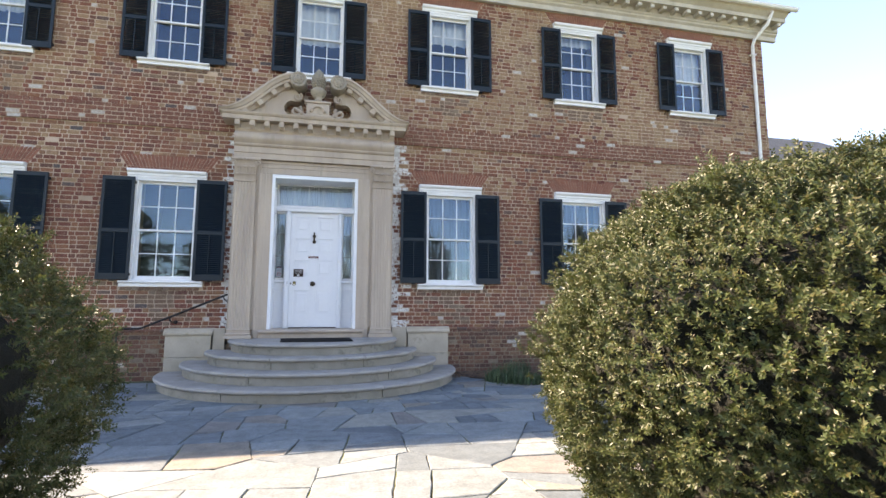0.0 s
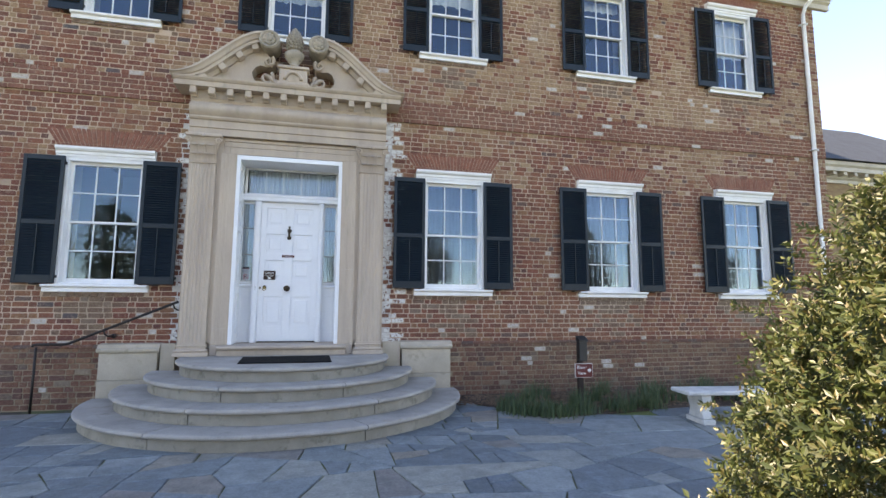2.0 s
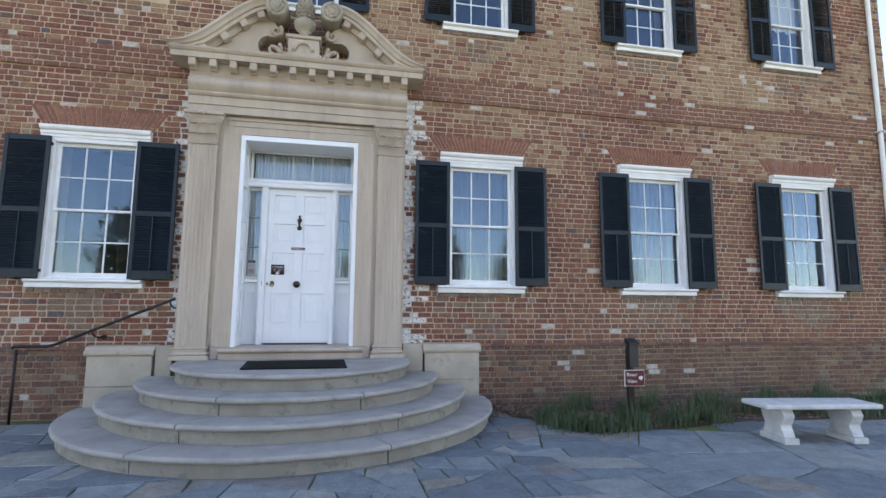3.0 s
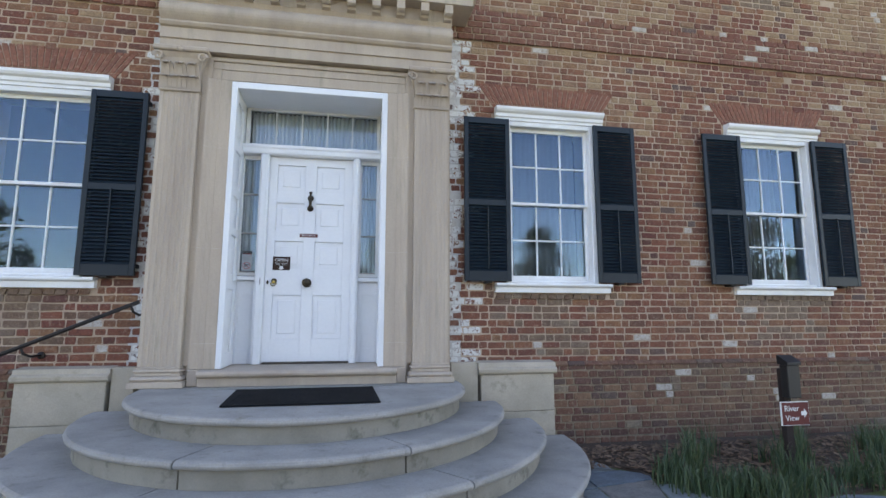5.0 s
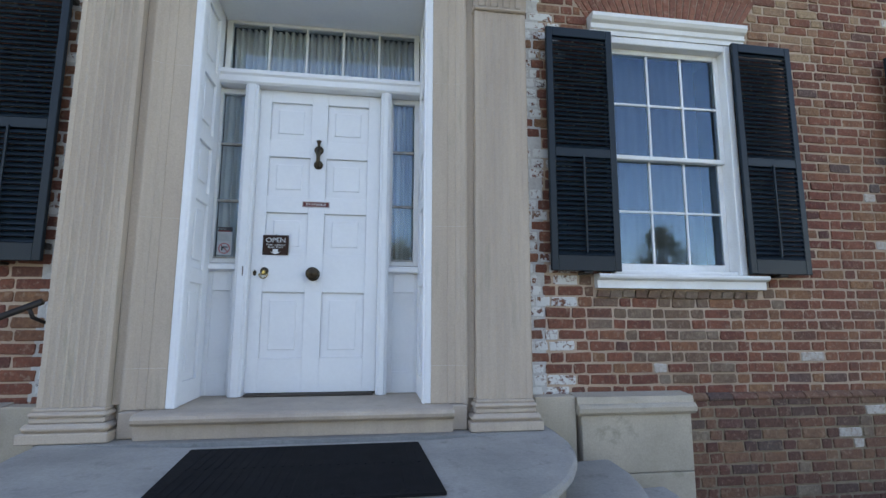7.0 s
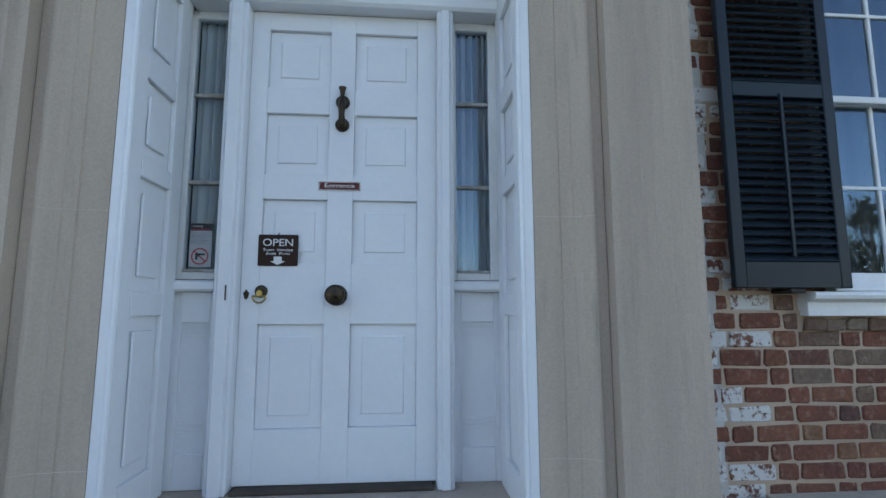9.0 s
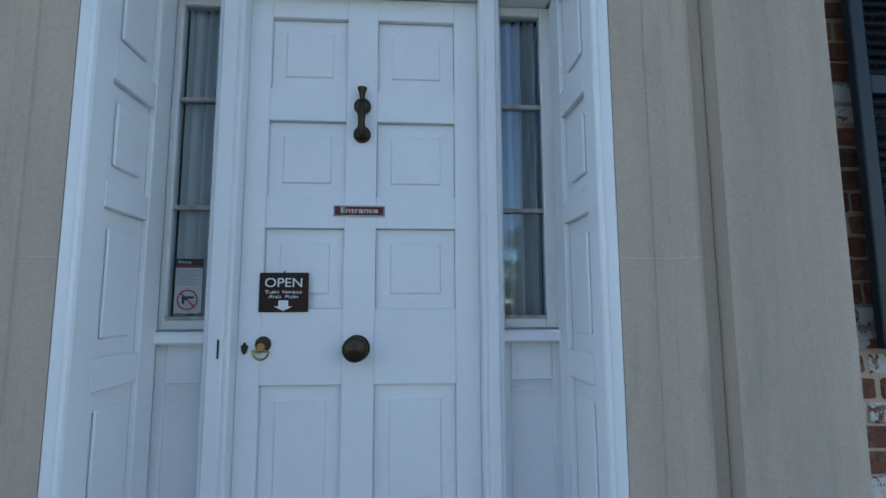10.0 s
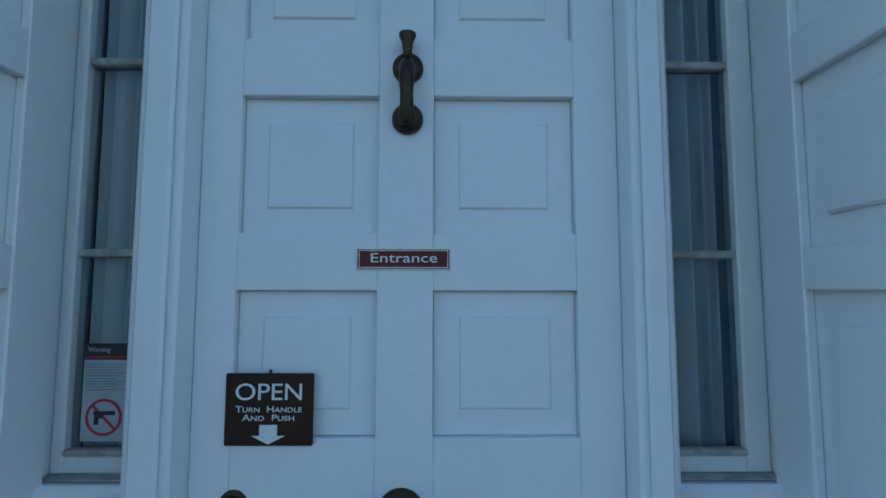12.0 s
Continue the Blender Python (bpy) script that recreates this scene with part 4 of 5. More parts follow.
def hanging(name, xa, xb, y, za, zb, folds, parent):
    bm = bmesh.new()
    n = 300
    lo, hi = [], []
    for i in range(n + 1):
        u = i / n
        x = xa + u * (xb - xa)
        dy = 0.10 * (1 - abs(math.sin(u * folds * 3.14 + 0.6 * math.sin(u * 9)))) ** 1.5 + 0.010 * math.sin(u * folds * 4.3 + 1)
        lo.append(bm.verts.new((x + 0.004 * math.sin(u * 40), y + dy * 1.2, za)))
        hi.append(bm.verts.new((x, y + dy * 0.7, zb)))
    for i in range(n):
        bm.faces.new((lo[i], lo[i + 1], hi[i + 1], hi[i]))
    return part(name, bm, M_CURTAIN, parent, "gathered white curtain", smooth=True)


hanging("curtain", -0.745, 0.745, 11.768, 3.40, 3.83, 30, door)
for sx, xa, xb in ((-1, -0.7985, -0.584), (1, 0.549, 0.7985)):
    ga, gb = (-0.770, -0.602) if sx < 0 else (0.571, 0.744)
    sl = part("sidelight", boxes((xa, ga, 11.70, 11.75, 1.87, 3.269), (gb, xb, 11.70, 11.75, 1.87, 3.269), (ga, gb, 11.70, 11.75, 1.87, 1.91), (ga, gb, 11.70, 11.75, 3.225, 3.269), bevel=0.004), M_TRIM, door)
    for z in (2.358, 2.812):
        part("muntin", boxes((ga, gb, 11.705, 11.74, z - 0.009, z + 0.009), bevel=0.003), M_AGED, sl, "bare greyed glazing bar")
    for za, zb in ((1.91, 2.358), (2.358, 2.812), (2.812, 3.225)):
        pane(boxes((ga, gb, 11.723, 11.726, za, zb)), sl)
    hanging("curtain", ga - 0.01, gb + 0.012, 11.752, 1.88, 3.24, 5, sl)
    part("glazing_bead", boxes((ga, gb, 11.695, 11.7235, 1.9105, 1.9225), (xa + 0.002, xb - 0.002, 11.66, 11.699, 1.8695, 1.8725), bevel=0.002), M_AGED, sl, "flaking grey bead with brown dirt")
    part("sidelight_sill", along_x(bmesh.new(), [(11.76, 1.815), (11.655, 1.815), (11.64, 1.825), (11.638, 1.855), (11.65, 1.866), (11.76, 1.869)], xa, xb), M_WHITE, door)
    ap = part("apron", boxes((xa, xb, 11.715, 11.76, 0.90, 1.814)), M_WHITE, door)
    for ya, yb, za, zb in ((xa, xa + 0.04, 0.90, 1.814), (xb - 0.04, xb, 0.90, 1.814)):
        part("apron_stile", boxes((ya, yb, 11.70, 11.7145, za, zb), bevel=0.003), M_WHITE, ap)
    for za, zb in ((0.90, 1.06), (1.665, 1.814)):
        part("apron_rail", boxes((xa + 0.0405, xb - 0.0405, 11.70, 11.7145, za, zb), bevel=0.003), M_WHITE, ap)
    for k in range(3):
        part("apron_bead", boxes((xa + 0.045, xb - 0.045, 11.707, 11.7145, 1.15 + 0.02 * k, 1.157 + 0.02 * k), (xa + 0.045, xb - 0.045, 11.707, 11.7145, 1.60 + 0.02 * k, 1.607 + 0.02 * k)), M_WHITE, ap)

leaf = part("door_leaf", boxes((-0.484, 0.464, Y + 0.0356, Y + 0.06, 0.918, 3.266)), M_WHITE, door, "white painted ten-panel door leaf")
for xa, xb in ((-0.484, -0.397), (-0.083, 0.043), (0.366, 0.464)):
    part("stile", boxes((xa, xb, Y, Y + 0.0355, 0.918, 3.266), bevel=0.002), M_WHITE, leaf)
RAILS = ((0.918, 1.168), (1.657, 1.952), (2.273, 2.402), (2.721, 2.856), (3.170, 3.266))
for za, zb in RAILS:
    for xa, xb in ((-0.3968, -0.0832), (0.0432, 0.3658)):
        part("rail", boxes((xa, xb, Y + 0.0003, Y + 0.0355, za, zb), bevel=0.002), M_WHITE, leaf)
for (_, za), (zb, _) in zip(RAILS, RAILS[1:]):
    for xa, xb in ((-0.397, -0.083), (0.043, 0.366)):
        bm = bmesh.new()
        i, o, d = 0.062, 0.0014, Y + 0.0235
        ring = [[bm.verts.new((x, y, z)) for x, z in ((xa + e, za + e), (xb - e, za + e), (xb - e, zb - e), (xa + e, zb - e))] for e, y in ((o, d), (i - 0.004, d - 0.004), (i, d - 0.010), (i + 0.004, d - 0.0105))]
        for p, q in zip(ring, ring[1:]):
            for k in range(4):
                bm.faces.new((p[k], p[(k + 1) % 4], q[(k + 1) % 4], q[k]))
        bm.faces.new(ring[-1])
        bm.faces.new(ring[0])
        part("panel", bm, M_WHITE, leaf)
bm = bmesh.new()
lathe(bm, [(0.052, 0.0), (0.050, 0.008), (0.030, 0.012), (0.018, 0.02), (0.018, 0.045), (0.040, 0.055), (0.049, 0.068), (0.046, 0.080), (0.030, 0.086), (0.012, 0.085), (0.010, 0.088)], pose(-0.025, Y, 1.797, 90, 0, 0), 28)
part("knob", bm, M_BRONZE, leaf, "round dark bronze knob", smooth=True)
bm = bmesh.new()
lathe(bm, [(0.031, 0.0), (0.030, 0.006), (0.022, 0.008), (0.021, 0.012), (0.005, 0.013)], pose(-0.385, Y, 1.815, 90, 0, 0), 24)
part("lock_rose", bm, M_BRONZE, leaf)
bm = bmesh.new()
lathe(bm, [(0.010, 0.0), (0.012, 0.02), (0.016, 0.028), (0.012, 0.036)], pose(-0.386, Y, 1.805, 90, 0, 0), 14)
part("spindle", bm, M_BRASS, leaf)
bm = bmesh.new()
arc = [(-0.388 - 0.031 * math.cos(math.pi * k / 14), Y - 0.026, 1.79 - 0.031 * math.sin(math.pi * k / 14)) for k in range(15)]
tube(bm, arc, 0.0045, 8)
tube(bm, [arc[0], (-0.388, Y - 0.027, 1.792), arc[-1]], 0.0055, 8)
part("handle", bm, M_BRASS, leaf, "half-moon brass drop handle")
bm = bmesh.new()
prism(bm, [(0, -0.026), (0.009, -0.016), (0.014, 0.006), (0.013, 0.012), (0.006, 0.013), (0.005, 0.02), (0, 0.024), (-0.005, 0.02), (-0.006, 0.013), (-0.013, 0.012), (-0.014, 0.006), (-0.009, -0.016)], lambda a, b, e: (-0.455 + a, Y - (0.004 if e else 0.0), 1.80 + b))
part("keyhole_cover", bm, M_BRONZE, leaf)
part("latch_keep", boxes((-0.5235, -0.5165, 11.58, 11.584, 1.77, 1.84), bevel=0.001), M_BRONZE, door)

# knocker
KX = -0.017
bm = bmesh.new()
lathe(bm, [(0.036, 0.0), (0.035, 0.010), (0.026, 0.018), (0.010, 0.022)], pose(KX, Y, 2.785, 90, 0, 0), 24)
lathe(bm, [(0.036, 0.0), (0.035, 0.012), (0.028, 0.020), (0.014, 0.026)], pose(KX, Y, 2.664, 90, 0, 0), 24)
lathe(bm, [(0.012, 2.795), (0.010, 2.81), (0.013, 2.835), (0.019, 2.848), (0.020, 2.855), (0.012, 2.857)], pose(KX, Y - 0.028, 0), 16)
tube(bm, [(KX, Y - 0.018, 2.80), (KX, Y - 0.034, 2.775), (KX, Y - 0.045, 2.745), (KX, Y - 0.045, 2.71), (KX, Y - 0.038, 2.68), (KX, Y - 0.030, 2.66), (KX, Y - 0.026, 2.645)], [0.012, 0.019, 0.018, 0.0145, 0.0155, 0.020, 0.015], 14)
part("knocker", bm, M_BRONZE, leaf, "dark bronze scroll knocker", smooth=True)

# door signs
sign = thing("open_sign", (-0.31, Y - 0.002, 1.94), "square brown sign lettered OPEN on the white door", "sign")
part("board", boxes((-0.407, -0.216, Y - 0.010, Y - 0.002, 1.939, 2.093), bevel=0.003), M_BROWN, sign)
part("hanging_loop", boxes((-0.314, -0.308, Y - 0.008, Y - 0.004, 2.093, 2.101)), M_BRONZE, sign)
lettering("OPEN", 0.044, (-0.3115, Y - 0.0108, 2.052), 0.143, M_LETTER, sign, stretch=1.15)
lettering("Turn  Handle", 0.019, (-0.3115, Y - 0.0108, 2.0165), 0.143, M_LETTER, sign, caps=True)
lettering("And  Push", 0.019, (-0.3115, Y - 0.0108, 1.9985), 0.112, M_LETTER, sign, caps=True)
bm = bmesh.new()
prism(bm, [(-0.019, 0.020), (0.019, 0.020), (0.019, -0.003), (0.036, -0.003), (0.0, -0.021), (-0.036, -0.003), (-0.019, -0.003)], lambda a, b, e: (-0.3115 + a, Y - (0.0112 if e else 0.0098), 1.964 + b))
part("arrow", bm, M_LETTER, sign)
sign = thing("entrance_sign", (-0.023, Y - 0.001, 2.32), "narrow maroon sign lettered Entrance on the door", "sign")
part("board", boxes((-0.129, 0.082, Y - 0.005, Y - 0.001, 2.319, 2.368), bevel=0.001), M_LETTER, sign)
part("face", boxes((-0.126, 0.079, Y - 0.0062, Y - 0.0052, 2.322, 2.365)), M_MAROON, sign)
part("border", boxes((-0.123, 0.076, Y - 0.0070, Y - 0.0064, 2.3615, 2.363), (-0.123, 0.076, Y - 0.0070, Y - 0.0064, 2.324, 2.3255), (-0.123, -0.1215, Y - 0.0070, Y - 0.0064, 2.3255, 2.3615), (0.0745, 0.076, Y - 0.0070, Y - 0.0064, 2.3255, 2.3615)), M_LETTER, sign)
lettering("Entrance", 0.03, (-0.023, Y - 0.0072, 2.345), 0.148, M_LETTER, sign)
sign = thing("warning_notice", (-0.68, 11.718, 1.94), "paper notice headed Warning stuck on the sidelight glass", "notice")
part("sheet", boxes((-0.733, -0.628, 11.7205, 11.722, 1.935, 2.115)), M_PAPER, sign)
part("heading", boxes((-0.733, -0.628, 11.7205, 11.722, 2.1155, 2.152)), M_INK, sign)
lettering("Warning", 0.016, (-0.70, 11.7195, 2.138), 0.05, M_PAPER, sign)
part("subheading", boxes((-0.728, -0.64, 11.7195, 11.7203, 2.1195, 2.1235)), M_RED, sign)
for k in range(10):
    z = 2.106 - k * 0.0062
    part("text_line", boxes((-0.728, -0.636 - 0.012 * ((k * 7) % 3), 11.7195, 11.7203, z - 0.0022, z)), M_FAINT, sign)
bm = bmesh.new()
ring = [[bm.verts.new((-0.682 + r * math.cos(6.28318 * k / 32), y, 1.988 + r * math.sin(6.28318 * k / 32))) for k in range(32)] for r, y in ((0.041, 11.7203), (0.041, 11.719), (0.035, 11.719), (0.035, 11.7203))]
for p, q in zip(ring, ring[1:]):
    for k in range(32):
        bm.faces.new((p[k], p[(k + 1) % 32], q[(k + 1) % 32], q[k]))
part("prohibition_ring", bm, M_RED, sign)
bm = boxes((-0.037, 0.037, 0.0, 0.0008, -0.003, 0.003))
bmesh.ops.transform(bm, verts=bm.verts, matrix=pose(-0.682, 11.7185, 1.988, 0, 45, 0))
part("prohibition_bar", bm, M_RED, sign)
bm = boxes((-0.704, -0.656, 11.7175, 11.7183, 1.993, 2.002), (-0.702, -0.692, 11.7175, 11.7183, 1.972, 1.9925), (-0.6915, -0.683, 11.7175, 11.7183, 1.986, 1.9925))
part("pictogram", bm, M_INK, sign)

sign.location.x -= 0.016

# ---- iron handrail ----
rail = thing("handrail", (-3.3, 11.0, 0), "thin black iron handrail from post to wall bracket", "handrail")
bm = bmesh.new()
tube(bm, [(-3.33, 11.08, -0.02), (-3.33, 11.08, 0.40), (-3.33, 11.08, 0.90)], 0.017, 10)
part("post", bm, M_IRON, rail, smooth=True)
bm = bmesh.new()
tube(bm, [(-3.375, 11.08, 0.905), (-3.37, 11.08, 0.93), (-3.33, 11.08, 0.937), (-3.0, 11.08, 0.937), (-2.93, 11.08, 0.95), (-2.2, 11.08, 1.265), (-1.53, 11.08, 1.555)], 0.02, 10)
part("bar", bm, M_IRON, rail, smooth=True)
for x, z in ((-2.50, 1.13), (-1.60, 1.52)):
    bm = bmesh.new()
    tube(bm, [(x, 11.08, z), (x + 0.02, 11.09, z - 0.06), (x + 0.04, 11.17, z - 0.09), (x + 0.05, 11.30, z - 0.09)], 0.012, 8)
    lathe(bm, [(0.035, 0.0), (0.035, 0.015), (0.02, 0.022)], pose(x + 0.05, 11.318, z - 0.09, 90, 0, 0), 14)
    part("bracket", bm, M_IRON, rail, smooth=True)

# ---- sign post with a leaflet box ----
post = thing("sign_post", (4.15, 9.43, 0), "brown post with River View sign and black leaflet box", "sign")
part("post", boxes((4.11, 4.19, 9.42, 9.48, -0.05, 0.98), bevel=0.006), M_WOODPOST, post)
board = part("sign_board", boxes((4.03, 4.318, 9.375, 9.39, 0.485, 0.692), bevel=0.002), M_LETTER, post)
part("sign_face", boxes((4.036, 4.312, 9.3725, 9.3745, 0.491, 0.686)), M_MAROON, board)
lettering("River", 0.07, (4.135, 9.3715, 0.632), 0.15, M_LETTER, board)
lettering("View", 0.07, (4.135, 9.3715, 0.548), 0.14, M_LETTER, board)
bm = bmesh.new()
prism(bm, [(-0.03, 0.018), (0.0, 0.018), (0.0, 0.04), (0.035, 0.0), (0.0, -0.04), (0.0, -0.018), (-0.03, -0.018)], lambda a, b, e: (4.262 + a, 9.3712 if e else 9.3724, 0.59 + b))
part("arrow", bm, M_LETTER, board)
lb = part("leaflet_box", boxes((4.085, 4.215, 9.33, 9.418, 0.73, 1.02), bevel=0.006), M_BLACKBOX, post, "black leaflet box")
bm = bmesh.new()
prism(bm, [(9.315, 1.022), (9.43, 1.022), (9.43, 1.10), (9.42, 1.105), (9.315, 1.045)], lambda y, z, e: (4.223 if e else 4.077, y, z))
part("lid", bm, M_BLACKBOX, lb)

post.location = (4.44, 9.90, -0.03)

# ---- stone bench ----
bench = thing("garden_bench", (5.95, 8.68, 0), "weathered white carved stone bench on two supports", "bench")
turn = pose(5.95, 8.70, 0, 0, 0, -8)
bm = boxes((-0.68, 0.68, -0.22, 0.22, 0.372, 0.425), bevel=0.014)
bmesh.ops.transform(bm, verts=bm.verts, matrix=turn)
part("seat", bm, M_MARBLE, bench)
for x in (-0.40, 0.40):
    out = [(-0.17, 0.065), (-0.155, 0.11), (-0.125, 0.15), (-0.12, 0.19), (-0.15, 0.23), (-0.175, 0.27), (-0.185, 0.30), (-0.165, 0.33), (-0.15, 0.345), (-0.15, 0.3715)]
    out = out + [(-a, b) for a, b in reversed(out)]
    bm = prism(bmesh.new(), out, lambda y, z, e: (x + (0.065 if e else -0.065), y, z))
    bmesh.ops.bevel(bm, geom=[e for e in bm.edges], offset=0.006, segments=1, affect="EDGES")
    box(bm, x - 0.085, x + 0.085, -0.205, 0.205, -0.005, 0.064, bevel=0.01)
    bmesh.ops.transform(bm, verts=bm.verts, matrix=turn)
    part("support", bm, M_MARBLE, bench)

# ---- planting bed along the wall ----
bm = bmesh.new()
edge = [(2.85, 11.28), (2.82, 10.75), (3.12, 10.3), (3.28, 9.85), (3.52, 9.50), (3.95, 9.38), (4.6, 9.46), (5.4, 9.58), (6.3, 9.62), (7.2, 9.55), (8.4, 9.45), (9.5, 9.5), (9.5, 11.28)]
prism(bm, edge, lambda x, y, e: (x, y, 0.012 if e else -0.10))
tagged(part("flower_bed", bm, M_MULCH, kind="structure"), label="planting bed of brown leaf litter under the wall", category="flower bed")


def mesh_from(name, verts, faces, material, label="", category="", kind="stuff", parent=None):
    me = bpy.data.meshes.new(name)
    me.from_pydata([tuple(map(float, v)) for v in verts], [], faces)
    ob = link_mesh(name, me, material, parent, kind=kind)
    return tagged(ob, label=label, category=category)


rng = np.random.default_rng(7)


def inside_bed(x, y):
    ok = False
    j = len(edge) - 1
    for i in range(len(edge)):
        (xa, ya), (xb, yb) = edge[i], edge[j]
        if (ya > y) != (yb > y) and x < (xb - xa) * (y - ya) / (yb - ya) + xa:
            ok = not ok
        j = i
    return ok


def blades(centre, count, height, spread, verts, faces):
    for _ in range(count):
        a, lean = rng.uniform(0, 6.283), rng.uniform(0.1, 0.9)
        h, w = height * rng.uniform(0.6, 1.15), rng.uniform(0.005, 0.009)
        bx, by = centre[0] + rng.normal(0, spread), centre[1] + rng.normal(0, spread)
        dx, dy = math.cos(a), math.sin(a)
        base = len(verts)
        for k in range(4):
            u = k / 3
            r, z = lean * h * 0.55 * u * u, h * (u - 0.28 * lean * u * u)
            ww = w * (1 - 0.75 * u)
            cx, cy = bx + dx * r, by + dy * r
            verts += [(cx - dy * ww, cy + dx * ww, z), (cx + dy * ww, cy - dx * ww, z)]
        for k in range(3):
            b = base + 2 * k
            faces.append((b, b + 1, b + 3, b + 2))


clump_spots = [(3.45 + 0.36 * k + rng.normal(0, 0.07), 10.02 + 0.36 * (k % 3) + rng.normal(0, 0.06)) for k in range(17)]
clump_spots += [(4.3, 9.72), (4.95, 9.80), (5.6, 9.85), (6.3, 9.9), (7.0, 9.95), (7.7, 9.95), (8.4, 9.9)]
for cx, cy in clump_spots:
    vv, ff = [], []
    for _ in range(5):
        blades((cx + rng.normal(0, 0.10), cy + rng.normal(0, 0.10)), 16, 0.31, 0.04, vv, ff)
    vv = [(x, y, z + 0.008) for x, y, z in vv]
    ob = mesh_from("daffodil_clump", vv, ff, M_BLADE, "clump of green daffodil leaves in the bed", "plant", kind="")
    ob["group"] = "daffodil clumps along the wall"
vv, ff = [], []
for cx, cy, s in ((3.35, 9.75, 0.10), (3.5, 9.6, 0.12), (3.7, 9.5, 0.12), (3.9, 9.45, 0.1), (3.3, 10.0, 0.08), (3.75, 9.65, 0.1), (4.3, 9.55, 0.11), (4.8, 9.62, 0.1), (5.4, 9.72, 0.11), (7.4, 9.75, 0.14), (7.9, 9.75, 0.15), (8.4, 9.7, 0.15), (8.9, 9.75, 0.15), (9.3, 9.8, 0.12), (8.1, 10.1, 0.2), (8.8, 10.2, 0.2)):
    blades((cx, cy), 190, 0.20, s, vv, ff)
mesh_from("grass_tuft", [(x, y, z + 0.006) for x, y, z in vv], ff, M_BLADE, "low grassy tuft at the edge of the paving", "grass")
flower = thing("daffodil", (7.29, 9.62, 0.01), "yellow daffodil flowers low in the bed", "flower")
bm = bmesh.new()
for _ in range(9):
    c = Vector((7.29 + rng.normal(0, 0.09), 9.62 + rng.normal(0, 0.05), 0.16 + rng.normal(0, 0.025)))
    for k in range(6):
        a = k * 1.0472
        bmesh.ops.create_icosphere(bm, subdivisions=1, radius=0.02, matrix=Matrix.Translation(c) @ pose(0.02 * math.cos(a), -0.01, 0.02 * math.sin(a), 0, math.degrees(-a), 0) @ Matrix.Diagonal((1.1, 0.25, 0.6, 1)))
part("petals", bm, M_PETAL, flower)
vv, ff = [], []
blades((7.29, 9.62), 60, 0.2, 0.06, vv, ff)
mesh_from("stalks", [(x, y, z + 0.006) for x, y, z in vv], ff, M_BLADE, kind="", parent=flower)
# fallen leaves on the bed and by the steps
vv, ff = [], []
for _ in range(4200):
    x, y = rng.uniform(2.3, 8.5), 11.05 - abs(rng.normal(0, 0.9))
    if not inside_bed(x, y) and not (2.5 < x < 3.1 and y > 10.3):
        continue
    a, s, t = rng.uniform(0, 6.283), rng.uniform(0.02, 0.045), rng.normal(0, 0.35)
    ca, sa = math.cos(a) * s, math.sin(a) * s
    b = len(vv)
    z = 0.022 + abs(rng.normal(0, 0.012))
    vv += [(x - ca, y - sa, z), (x + 0.5 * sa, y - 0.5 * ca, z + t * 0.02), (x + ca, y + sa, z + 0.01), (x - 0.5 * sa, y + 0.5 * ca, z - t * 0.005)]
    ff.append((b, b + 1, b + 2, b + 3))
mesh_from("fallen_leaves", vv, ff, M_DEAD, "dry brown fallen leaves on the bed", "leaves")


